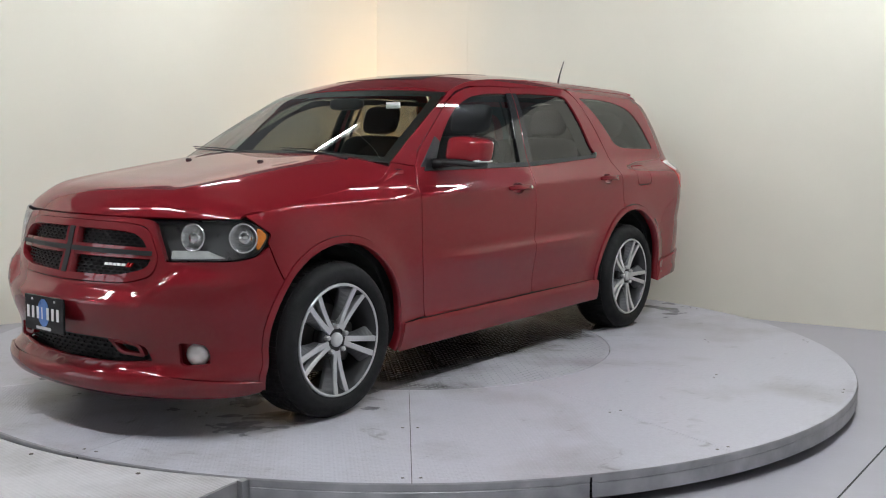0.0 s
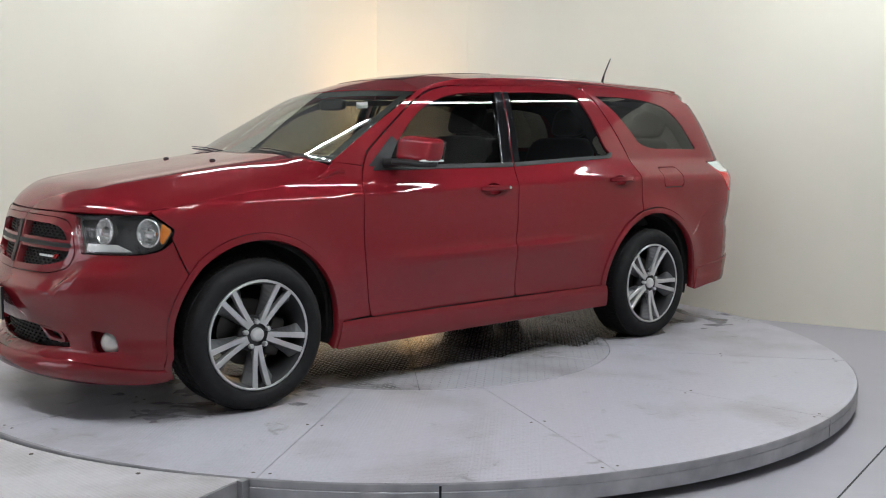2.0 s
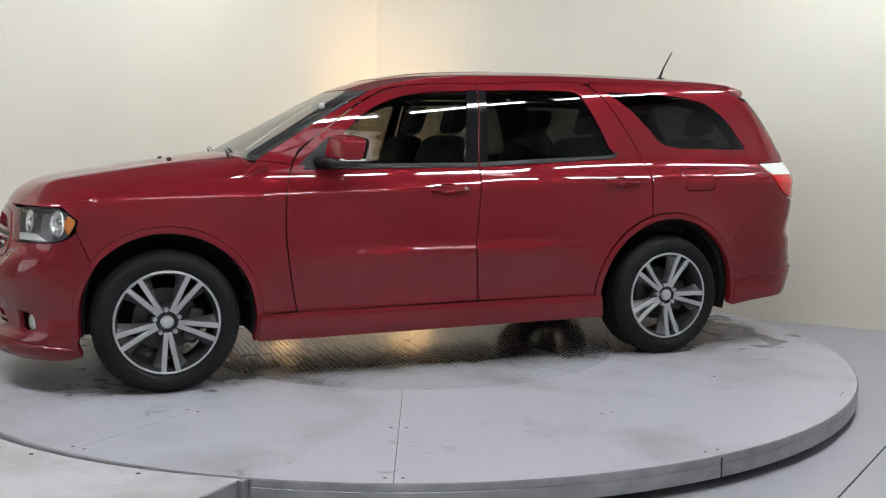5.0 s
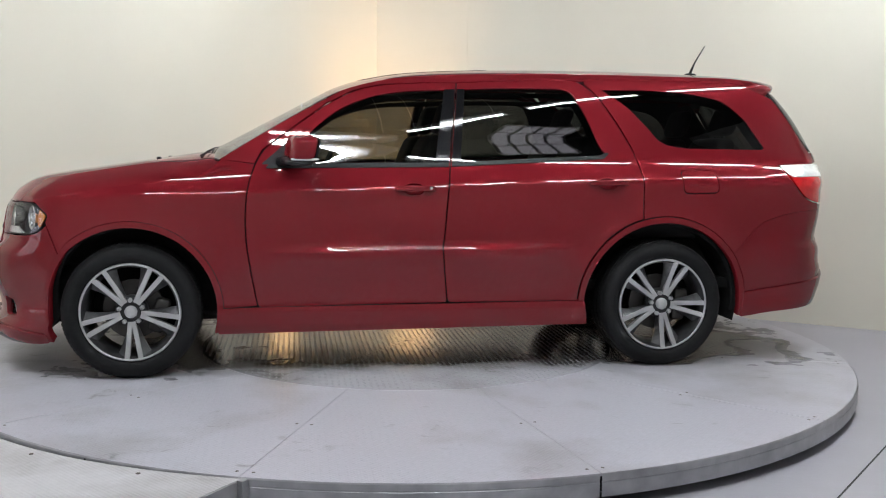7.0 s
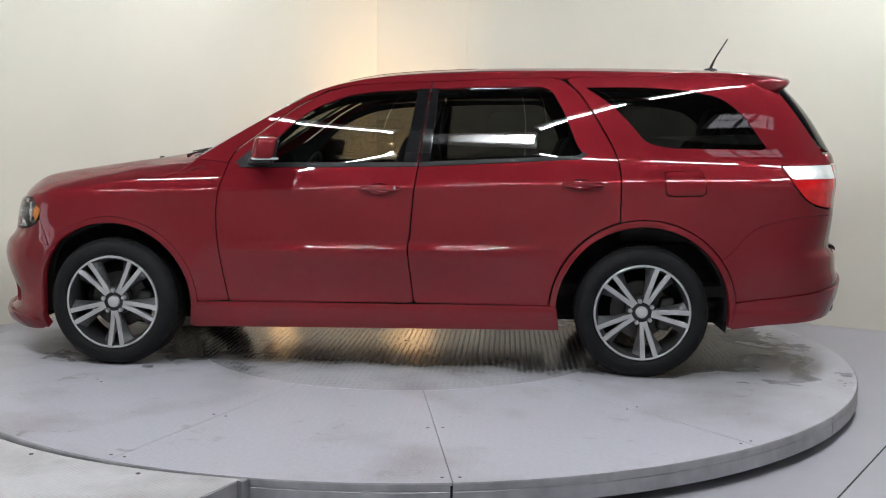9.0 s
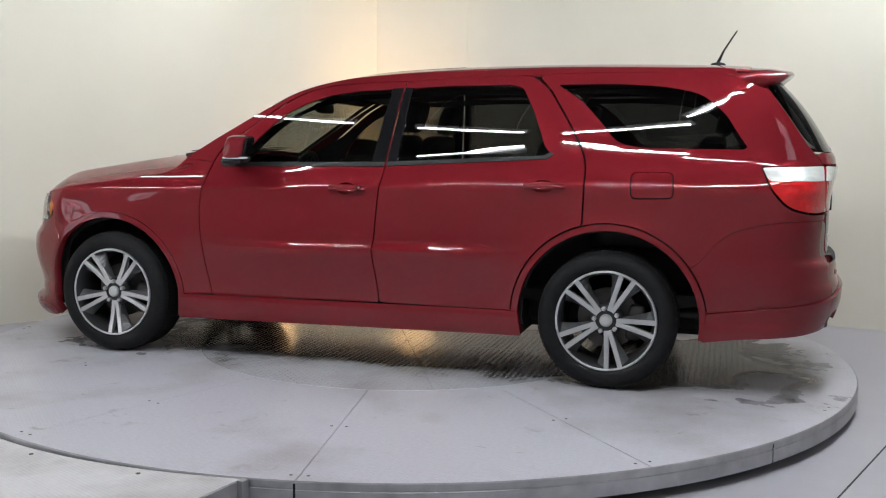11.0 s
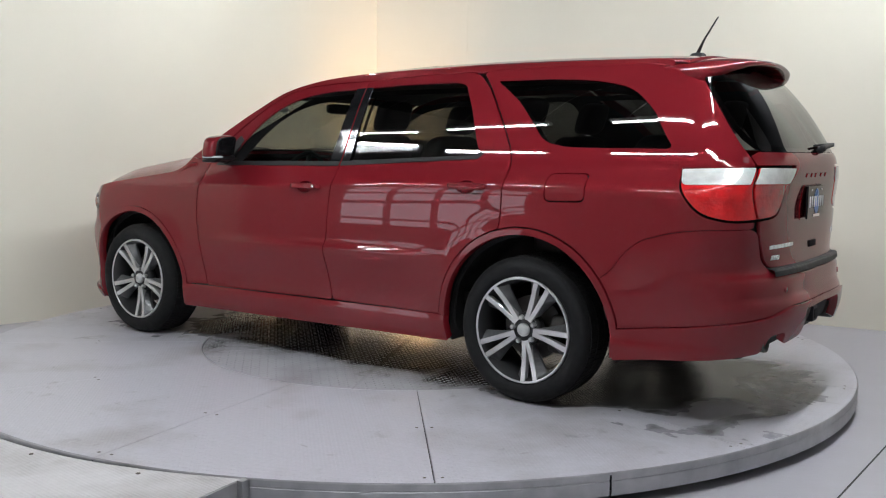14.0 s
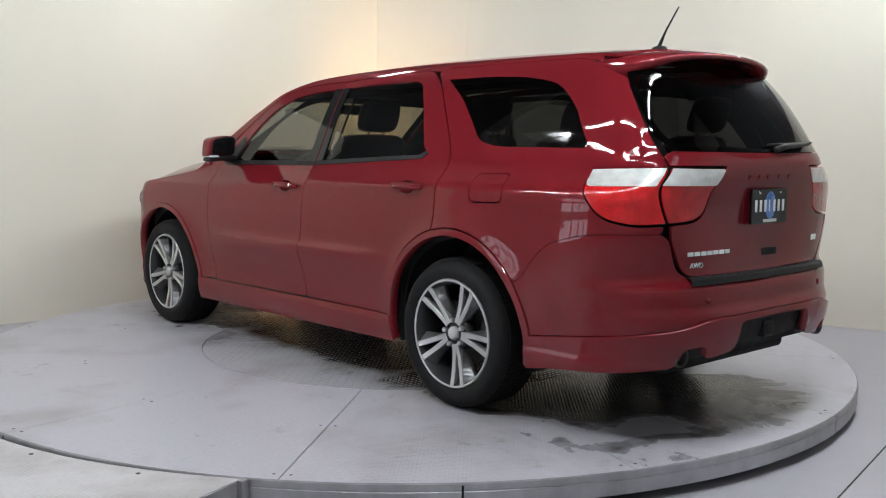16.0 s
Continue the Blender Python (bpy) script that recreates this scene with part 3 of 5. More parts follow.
BONNET_RISE = Curve([(0, 0), (0.015, 0.10), (0.05, 0.25), (0.13, 0.43), (0.28, 0.56), (0.44, 0.66), (0.76, 0.85), (1, 1)])
BONNET_DROP = Curve([(0, 0.0), (0.06, 0.053), (0.2, 0.118), (0.4, 0.144), (0.7, 0.147), (0.9, 0.117), (1, 0.082)])


def bonnet_surface(u, v):
    """u: 0 at the leading edge, 1 at the scuttle; v: -1 to 1 across."""
    u, v = np.broadcast_arrays(np.asarray(u, float), np.asarray(v, float))
    lead = 0.965
    av = np.clip(np.abs(v), 0, 1)
    yf = av * 0.80
    q = np.clip(yf / 0.865, 0, 0.999)
    xf = X_FRONT - (X_FRONT - float(NOSE(lead))) * (1 - q ** N_FRONT) ** (1 / N_FRONT)
    xc = -1.285 + 0.15 * av ** 3
    yw = 0.80 + 0.055 * smooth01(u / 0.35)
    x = xf + (xc - xf) * u
    ue = np.clip(u, 0, 1)
    z = lead + 0.28 * BONNET_RISE(ue) - BONNET_DROP(ue) * av ** 4.5 + 0.012 * np.exp(-((av - 0.62) / 0.10) ** 2) * smooth01(u / 0.2) * smooth01((1.0 - ue) / 0.35)
    return np.stack([x, np.sign(v) * av * yw, z], -1)


M_GLOSS = mat("gloss_black_trim", (0.009, 0.009, 0.010), 0.06, spec=0.4)
M_RUBBER = mat("black_tyre_rubber", (0.009, 0.009, 0.0095), 0.7, spec=0.25, var=0.25, scale=30, bump=0.15, bump_scale=120)
M_MACHINED = mat("machined_alloy", (0.58, 0.58, 0.58), 0.30, metal=0.75)
M_SILVER = mat("silvered_reflector", (0.88, 0.88, 0.87), 0.24, metal=0.25)
M_BOWL = mat("bright_lamp_bowl", (0.85, 0.85, 0.85), 0.16, metal=0.85, var=0.1, scale=60)
M_BEZEL = mat("grey_lamp_bezel", (0.13, 0.13, 0.135), 0.3, metal=0.3, var=0.2, scale=30)
M_POCKET = mat("dark_painted_alloy", (0.05, 0.05, 0.052), 0.36, metal=0.5, var=0.1, scale=20)
M_FLANK = mat("grey_alloy_flank", (0.20, 0.20, 0.205), 0.34, metal=0.7, var=0.1, scale=20)
M_CAP = mat("satin_silver_cap", (0.50, 0.50, 0.50), 0.38, metal=0.15, var=0.08, scale=60)
M_DISC = mat("cast_brake_iron", (0.09, 0.085, 0.08), 0.5, metal=0.7, var=0.3, scale=25)
M_CHROME = mat("chrome", (0.8, 0.8, 0.8), 0.08, metal=1.0)
M_CLOTH = mat("black_seat_leather", (0.012, 0.012, 0.013), 0.5, var=0.2, scale=30, bump=0.1)
M_LINER = mat("black_body_lining", (0.011, 0.011, 0.011), 0.85, var=0.2, scale=12)
M_AMBER = mat("amber_reflector", (0.85, 0.26, 0.03), 0.18, coat=1.0)
M_REDLENS = mat("red_lamp_lens", (0.62, 0.009, 0.012), 0.16, coat=0.8, var=0.55, scale=16, bump=0.35, bump_scale=40)
M_CLEARLENS = mat("milky_clear_lamp_lens", (0.80, 0.81, 0.79), 0.20, metal=0.25, coat=1.0, var=0.28, scale=22, bump=0.3, bump_scale=35)
M_WHITEBAR = mat("white_lettering", (0.75, 0.75, 0.75), 0.4)
M_BLUE = mat("blue_globe_print", (0.10, 0.22, 0.55), 0.3, var=0.5, scale=18)
M_HEADLINE = mat("grey_cabin_lining", (0.25, 0.24, 0.22), 0.8, var=0.1, scale=20)


def glass(name, tint, sheen=0.055, rough=0.0):
    """Tinted pane: clear transmission and a mirror sheen that grows at a glancing view."""
    m = bpy.data.materials.new(name)
    m.use_nodes = True
    nt = m.node_tree
    nt.nodes.remove(nt.nodes["Principled BSDF"])
    out = nt.nodes["Material Output"]
    tr = nt.nodes.new("ShaderNodeBsdfTransparent")
    tr.inputs[0].default_value = (*tint, 1)
    gl = nt.nodes.new("ShaderNodeBsdfGlossy")
    gl.inputs["Roughness"].default_value = rough
    lw = nt.nodes.new("ShaderNodeLayerWeight")
    lw.inputs["Blend"].default_value = 0.5
    power = nt.nodes.new("ShaderNodeMath")
    power.operation = "POWER"
    power.inputs[1].default_value = 5.0
    fr = nt.nodes.new("ShaderNodeMapRange")
    fr.inputs["To Min"].default_value = sheen
    nt.links.new(lw.outputs["Facing"], power.inputs[0])
    nt.links.new(power.outputs[0], fr.inputs["Value"])
    mx = nt.nodes.new("ShaderNodeMixShader")
    nt.links.new(fr.outputs[0], mx.inputs[0])
    nt.links.new(tr.outputs[0], mx.inputs[1])
    nt.links.new(gl.outputs[0], mx.inputs[2])
    nt.links.new(mx.outputs[0], out.inputs["Surface"])
    return m


M_SCREEN = glass("windscreen_glass", (0.72, 0.77, 0.72), 0.085)
M_SIDEGLASS = glass("tinted_side_glass", (0.25, 0.255, 0.235))
M_REARGLASS = glass("tinted_rear_door_glass", (0.18, 0.185, 0.175))
M_PRIVACY = glass("dark_privacy_glass", (0.15, 0.155, 0.15), 0.065)
M_LAMPGLASS = glass("clear_lamp_glass", (0.86, 0.87, 0.87))

ARCH_F, ARCH_R = 0.500, 0.520
LIP_F, LIP_R = 0.464, 0.484
WIN_F = rounded([(-0.815, 1.178, 0.01), (-0.70, 1.312, 0.02), (-0.601, 1.412, 0.05), (-0.475, 1.508, 0.08), (-0.281, 1.583, 0.08), (-0.085, 1.610, 0.05), (0.185, 1.621, 0.004), (0.132, 1.194, 0.004)])
WIN_R = rounded([(0.158, 1.196, 0.004), (0.205, 1.622, 0.004), (0.443, 1.636, 0.02), (0.826, 1.641, 0.03), (0.893, 1.622, 0.03), (0.966, 1.491, 0.05), (1.044, 1.292, 0.03), (1.078, 1.256, 0.02), (1.05, 1.240, 0.02), (0.562, 1.216, 0.1)])
WIN_Q = rounded([(1.085, 1.637, 0.012), (1.236, 1.535, 0.05), (1.356, 1.408, 0.07), (1.425, 1.318, 0.06), (1.56, 1.290, 0.06), (2.105, 1.287, 0.025), (2.13, 1.30, 0.02), (2.045, 1.403, 0.08), (1.947, 1.512, 0.10), (1.85, 1.585, 0.10), (1.66, 1.625, 0.1), (1.40, 1.640, 0.06)])


def head_lamp_outline(grow=0.0):
    return rounded([(s_front(0.475) - grow, 0.955 + grow, 0.01), (-2.24, 0.968 + grow, 0.05), (-2.10 + grow, 0.90, 0.03), (-2.16 + grow, 0.815 - grow, 0.04),
                    (-2.27, 0.792 - grow, 0.05), (s_front(0.56) - grow, 0.787 - grow, 0.012)])


def tail_lamp_outline(grow=0.0):
    return rounded([(2.218 - grow, 1.196 + grow, 0.012), (2.535, 1.206 + grow, 0.004), (2.612, 0.972 - grow, 0.004), (2.50, 0.965 - grow, 0.08), (2.36 - grow, 0.995 - grow, 0.08), (2.255 - grow, 1.105, 0.06)])


def gate_lamp_outline(grow=0.0):
    return rounded([(2.548, 1.207 + grow, 0.004), (s_rear(0.485) + grow, 1.205 + grow, 0.012), (s_rear(0.49) + grow, 1.14, 0.05), (s_rear(0.53) + grow, 0.985 - grow, 0.06), (2.625, 0.972 - grow, 0.004)])


def grille_outline(w=0.0):
    """Right half of the grille's outer edge, drawn in by w."""
    return [(-3.05, 0.945 - w), (s_front(0.36 - w), 0.942 - w, 0.06), (s_front(0.47 - w), 0.925 - w, 0.05), (s_front(0.535 - w), 0.79, 0.05),
            (s_front(0.52 - w), 0.715 + w, 0.05), (s_front(0.40 - w), 0.680 + w, 0.06), (-3.05, 0.672 + w)]


def half(points, r=0.03):
    """Rounds an outline that begins and ends on the middle line, keeping those two corners sharp."""
    pts = [(*points[0][:2], 0)] + list(points[1:-1]) + [(*points[-1][:2], 0)]
    return rounded(pts, r)


def blob(bm, x0, x1, y0, y1, z0, z1, e=0.45, nu=20, nv=12, taper=None):
    """A closed rounded block (superellipsoid). taper(v) may bend a vertex."""
    rows = []
    for i in range(nv + 1):
        a = -math.pi / 2 + math.pi * i / nv
        row = []
        for k in range(nu):
            b = 2 * math.pi * k / nu
            f = lambda w: math.copysign(abs(w) ** e, w)
            v = Vector((f(math.cos(a)) * f(math.cos(b)), f(math.cos(a)) * f(math.sin(b)), f(math.sin(a))))
            v = Vector((x0 + (v.x + 1) / 2 * (x1 - x0), y0 + (v.y + 1) / 2 * (y1 - y0), z0 + (v.z + 1) / 2 * (z1 - z0)))
            row.append(bm.verts.new(taper(v) if taper else v))
        rows.append(row)
    for r0, r1 in zip(rows, rows[1:]):
        for k in range(nu):
            bm.faces.new((r0[k], r0[(k + 1) % nu], r1[(k + 1) % nu], r1[k]))
    bmesh.ops.remove_doubles(bm, verts=[v for r in (rows[0], rows[-1]) for v in r], dist=1e-5)


def on_body(s, z, off=0.0, side=-1):
    """A place on the skin and a frame there: x along the flank, y up the skin, z outwards."""
    p = body(s, z)
    n = normals_of(body, np.asarray(s, float), np.asarray(z, float))
    p = Vector(p + n * off)
    n = Vector(n)
    e = Vector(body(s + 0.01, z) - body(s - 0.01, z)).normalized()
    if side > 0:
        p.y, n.y, e.y = -p.y, -n.y, -e.y
        e = -e
    u = n.cross(e).normalized()
    m = Matrix((e, u, n)).transposed().to_4x4()
    m.translation = p
    return m


HANDLES = ((-0.068, 1.048, True), (1.064, 1.083, False))


def handle_hole(s0, z):
    return [(s0 - 0.008 + 0.060 * math.cos(2 * math.pi * k / 24), z - 0.002 + 0.033 * math.sin(2 * math.pi * k / 24)) for k in range(24)]


def body_panels(car):
    LR = (-1, 1)
    red = M_PAINT
    # lining behind the panels
    skin("lining", [(-3.05, 0.30), (-2.2, 0.26), (2.3, 0.28), (3.1, 0.42), (3.1, 1.22), (2.6, 1.22), (2.45, 1.66), (2.0, 1.69), (0.3, 1.68), (-0.3, 1.63), (-0.6, 1.46), (-1.1, 1.2), (-2.0, 0.9), (-3.05, 0.9)],
         M_LINER, car, holes=[WIN_F, WIN_R, WIN_Q, [p[:2] for p in arc(WHEEL_F, WHEEL_Z - 0.02, 0.458, 0, 360, 30)[:-1]], [p[:2] for p in arc(WHEEL_R, WHEEL_Z - 0.02, 0.478, 0, 360, 30)[:-1]]],
         off=-0.10, depth=0, step=0.07, sides="both")
    # front bumper with its openings
    top = [(-3.05, 0.962), (s_front(0.40), 0.962, 0.0), (s_front(0.47), 0.955, 0.0)]
    lamp = [(s_front(0.565), 0.781, 0.01), (-2.27, 0.786, 0.05), (-2.165, 0.805, 0.04), (-2.105, 0.845, 0.0)]
    front = top + [(s_front(0.485), 0.95, 0.0)] + lamp + arc(WHEEL_F, WHEEL_Z, ARCH_F, 140, 192, 8) + [(-2.10, 0.255, 0.01), (-2.2, 0.262, 0.05), (s_front(0.62), 0.292, 0.1), (-3.05, 0.292)]
    grille = half(grille_outline(0.0))
    intake = half([(-3.05, 0.435), (s_front(0.36), 0.435, 0.02), (s_front(0.50), 0.415, 0.03), (s_front(0.53), 0.345, 0.02), (s_front(0.3), 0.325, 0.02), (-3.05, 0.322)])
    fog = rounded([(s_front(0.645), 0.44, 0.03), (s_front(0.745), 0.425, 0.03), (s_front(0.755), 0.34, 0.03), (s_front(0.64), 0.328, 0.03)])
    outline = [p[:2] for p in rounded([(*front[0][:2], 0)] + front[1:-1] + [(*front[-1][:2], 0)])]
    # openings that reach the middle line are cut into the outline itself
    outline = outline + [p for p in intake[::-1]] + [p for p in grille[::-1]]
    skin("front_bumper", outline, red, car, holes=[fog], sides="both", depth=0.03, step=0.04, label="red moulded front bumper with a wide lower intake")
    chin = half([(-3.05, 0.288), (s_front(0.62), 0.288, 0.1), (-2.2, 0.258, 0.05), (-2.095, 0.25, 0.01), (-2.09, 0.205, 0.01), (-2.2, 0.195, 0.05), (-3.05, 0.195)])
    skin("chin_spoiler", chin[::-1], red, car, sides="both", off=0.012, depth=0.05, step=0.03)
    # wings
    for q in LR:
        skin("front_wing", rounded([(-0.953, 0.395, 0.003), (-0.988, 0.58, 0.1), (-1.014, 0.77, 0.1), (-1.016, 0.93, 0.1), (-0.999, 1.071, 0.05), (-0.963, 1.181, 0.003), (-1.145, 1.203, 0.003), (-1.205, 1.150, 0.02),
                                    (-1.28, 1.112, 0.05), (-1.5, 1.080, 0.1), (-1.8, 1.040, 0.1), (-2.02, 1.008, 0.05), (-2.245, 0.982, 0.02), (-2.115, 0.915, 0.02), (-2.09, 0.90, 0.02), (-2.108, 0.862, 0.003)]
                                   + arc(WHEEL_F, WHEEL_Z, ARCH_F, 139, 2, 24) + [(-1.12, 0.385, 0.003)]), red, car, sides=(q,), step=0.026)
        skin("front_door", rounded([(-0.945, 0.388, 0.02), (-0.981, 0.58, 0.1), (-1.007, 0.77, 0.1), (-1.009, 0.93, 0.1), (-0.992, 1.071, 0.05), (-0.955, 1.181, 0.05), (-0.912, 1.258, 0.05), (-0.72, 1.402, 0.05), (-0.553, 1.524, 0.08),
                                    (-0.40, 1.603, 0.08), (-0.25, 1.638, 0.08), (0, 1.655, 0.05), (0.197, 1.659, 0.003), (0.16, 1.384, 0.003), (0.133, 1.159, 0.05), (0.113, 1.0, 0.05), (0.096, 0.78, 0.03), (0.083, 0.715, 0.02), (0.097, 0.585, 0.05), (0.119, 0.40, 0.02)]),
             red, car, holes=[WIN_F, handle_hole(*HANDLES[0][:2])], sides=(q,), step=0.022)
        skin("rear_door", rounded([(0.127, 0.40, 0.02), (0.105, 0.585, 0.05), (0.091, 0.715, 0.02), (0.104, 0.78, 0.03), (0.121, 1.0, 0.05), (0.141, 1.159, 0.05), (0.168, 1.384, 0.003), (0.205, 1.659, 0.003), (0.6, 1.682, 0.1), (0.86, 1.693, 0.05), (0.95, 1.682, 0.06),
                                   (1.041, 1.609, 0.08), (1.161, 1.427, 0.1), (1.25, 1.262, 0.1), (1.274, 1.165, 0.06), (1.273, 1.01, 0.1), (1.270, 0.89, 0.003)] + arc(WHEEL_R, WHEEL_Z, ARCH_R + 0.007, 106, 176, 12) + [(0.90, 0.40, 0.004)]),
             red, car, holes=[WIN_R, handle_hole(*HANDLES[1][:2])], sides=(q,), step=0.022)
        fuel = rounded([(1.515, 1.165), (1.738, 1.168), (1.745, 1.028), (1.52, 1.022)], 0.035)
        skin("rear_quarter_panel", rounded([(1.279, 0.89, 0.003), (1.282, 1.01, 0.1), (1.283, 1.168, 0.06), (1.259, 1.266, 0.1), (1.170, 1.432, 0.1), (1.050, 1.615, 0.08), (0.965, 1.694, 0.05), (1.4, 1.703, 0.05), (1.9, 1.70, 0.05), (2.10, 1.672, 0.004),
                                            (2.388, 1.602, 0.01), (2.470, 1.33, 0.03), (2.500, 1.262, 0.01), (2.528, 1.212, 0.004), (2.20, 1.203, 0.01), (2.247, 1.102, 0.05), (2.355, 0.988, 0.08), (2.50, 0.957, 0.06), (2.605, 0.960, 0.004), (2.60, 0.930, 0.02), (2.3, 0.9285, 0.15), (2.0, 0.8565, 0.1), (1.887, 0.712, 0.02)]
                                           + arc(WHEEL_R, WHEEL_Z, ARCH_R + 0.004, 35.3, 105, 14)), red, car, holes=[WIN_Q, fuel], sides=(q,), step=0.03)
        skin("fuel_flap", rounded([(1.522, 1.158), (1.731, 1.161), (1.738, 1.035), (1.527, 1.029)], 0.031), red, car, sides=(q,))
        skin("roof_rail", [(-1.15, 1.206), (-0.95, 1.331), (-0.72, 1.467), (-0.48, 1.598), (-0.3, 1.653), (-0.1, 1.688), (0.25, 1.713), (0.9, 1.733), (1.9, 1.728), (2.08, 1.71), (2.10, 1.68), (1.9, 1.706), (1.4, 1.708), (1.02, 1.702), (0.962, 1.692),
                           (0.86, 1.698), (0.6, 1.689), (0.2, 1.666), (0.0, 1.662), (-0.25, 1.645), (-0.408, 1.609), (-0.56, 1.529), (-0.728, 1.408), (-0.92, 1.264), (-0.962, 1.187)][::-1], red, car, sides=(q,), step=0.03)
        # arch mouldings and sill
        skin("wheel_arch_moulding", [p[:2] for p in arc(WHEEL_F, WHEEL_Z, ARCH_F - 0.004, -14, 199, 40) + arc(WHEEL_F, WHEEL_Z, LIP_F, 201, -16, 40)], red, car, sides=(q,), off=0.006, depth=0.05, step=0.03)
        skin("wheel_arch_moulding", [p[:2] for p in arc(WHEEL_R, WHEEL_Z, ARCH_R - 0.004, -8, 190, 40) + arc(WHEEL_R, WHEEL_Z, LIP_R, 192, -9, 40)], red, car, sides=(q,), off=0.006, depth=0.05, step=0.03)
        skin("side_sill", rounded([(-1.165, 0.243, 0.01), (0.95, 0.266, 0.01), (0.93, 0.397, 0.01), (0.80, 0.397, 0.05), (-0.9, 0.384, 0.05), (-1.15, 0.381, 0.01)]), red, car, sides=(q,), off=0.016, depth=0.05, step=0.025)
        # window panes and black trims
        skin("window_pane", [(-0.80, 1.172), (-0.62, 1.42), (-0.475, 1.52), (-0.25, 1.60), (0.14, 1.63), (0.07, 1.18)][::-1], M_SIDEGLASS, car, sides=(q,), off=-0.012, depth=0)
        skin("window_pane", [(0.185, 1.19), (0.23, 1.63), (0.85, 1.65), (0.92, 1.62), (1.09, 1.25), (1.05, 1.235), (0.56, 1.21)][::-1], M_REARGLASS, car, sides=(q,), off=-0.012, depth=0)
        skin("window_pane", [(p[0], p[1]) for p in WIN_Q], M_PRIVACY, car, sides=(q,), off=-0.004, depth=0.004)
        skin("pillar_cover", rounded([(0.052, 1.19), (0.1345, 1.194), (0.1905, 1.622), (0.125, 1.619)], 0.003), M_GLOSS, car, sides=(q,), off=0.002, depth=0.012)
        skin("pillar_cover", rounded([(0.1465, 1.197), (0.2005, 1.622), (0.245, 1.624), (0.200, 1.20)], 0.003), M_GLOSS, car, sides=(q,), off=0.002, depth=0.012)
        skin("belt_moulding", rounded([(-0.90, 1.158), (0.130, 1.172), (0.133, 1.196), (-0.88, 1.184)], 0.004), M_BLACK, car, sides=(q,), off=0.006, depth=0.02, step=0.03)
        skin("belt_moulding", rounded([(0.146, 1.173), (0.562, 1.196), (1.06, 1.224), (1.095, 1.255), (1.075, 1.262), (1.04, 1.243), (0.562, 1.219), (0.15, 1.197)], 0.004), M_BLACK, car, sides=(q,), off=0.006, depth=0.02, step=0.03)
        skin("mirror_patch", rounded([(-0.925, 1.18), (-0.80, 1.18), (-0.70, 1.316), (-0.735, 1.345)], 0.01), M_BLACK, car, sides=(q,), off=0.003, depth=0.012)
        # tail lamp on the quarter panel
        lamp_q = skin("tail_lamp", tail_lamp_outline(-0.003), M_REDLENS, car, sides=(q,), off=0.002, step=0.03, label="red and white rear lamp cluster")[0]
        skin("clear_lens", rounded([(2.21, 1.192, 0.01), (2.53, 1.203, 0.004), (2.548, 1.13, 0.004), (2.25, 1.125, 0.03)]), M_CLEARLENS, lamp_q, sides=(q,), off=0.006, depth=0.005, step=0.02, label="clear reversing lens")
    # roof, windscreen, bonnet
    skin("roof", [(-0.545, -0.997), (2.10, -0.997), (2.12, 0), (2.10, 0.997), (-0.545, 0.997)], red, car, surf=roof_surface, step=0.06)
    skin("sunroof", rounded([(-0.35, -0.55), (0.45, -0.55), (0.45, 0.55), (-0.35, 0.55)], 0.06), M_GLOSS, car, surf=roof_surface, off=0.002, depth=0.004, step=0.05)
    skin("windscreen", [(-0.985, 0.0), (0.985, 0.0), (0.985, 0.99), (-0.985, 0.99)], M_SCREEN, car, surf=screen_surface, step=0.06, depth=0.006)
    skin("screen_border", [(-0.985, -0.01), (0.985, -0.01), (0.985, 0.995), (0.90, 0.995), (0.925, 0.06), (-0.925, 0.06), (-0.90, 0.995), (-0.985, 0.995)], M_BLACK, car, surf=screen_surface, off=-0.004, step=0.04, depth=0)
    skin("screen_border", [(-0.9, 0.90), (0.9, 0.90), (0.9, 0.995), (-0.9, 0.995)], M_BLACK, car, surf=screen_surface, off=-0.004, step=0.04, depth=0)
    skin("bonnet", [(0.002, -0.995), (1.05, -0.995), (1.05, 0.995), (0.002, 0.995)], red, car, surf=bonnet_surface, step=0.03, depth=0.02)
    bm = bmesh.new()
    add_box(bm, -1.30, -1.10, -0.62, 0.62, 1.10, 1.155)
    part("scuttle_box", bm, M_BLACK, car)
    skin("scuttle", [(-0.72, -0.10), (0.72, -0.10), (0.80, 0.0), (-0.80, 0.0)], M_BLACK, car, surf=screen_surface, off=-0.002, depth=0.01)
    for y, sg in ((-0.28, 1), (0.29, -1)):
        bm = bmesh.new()
        blob(bm, -1.56, -1.53, y - 0.014, y + 0.014, 1.190, 1.212, 0.6, 10, 6)
        part("washer_nozzle", bm, M_BLACK, car, smooth=True)
    for y in (-0.62, 0.12):
        bm = bmesh.new()
        tube(bm, [(-1.265, y, 1.222), (-1.235, y + 0.25, 1.252), (-1.20, y + 0.54, 1.262)], [0.009, 0.006, 0.004], 8)
        tube(bm, [(-1.24, y + 0.02, 1.246), (-1.215, y + 0.32, 1.268), (-1.185, y + 0.58, 1.274)], 0.0035, 6)
        part("wiper", bm, M_BLACK, car, smooth=True)


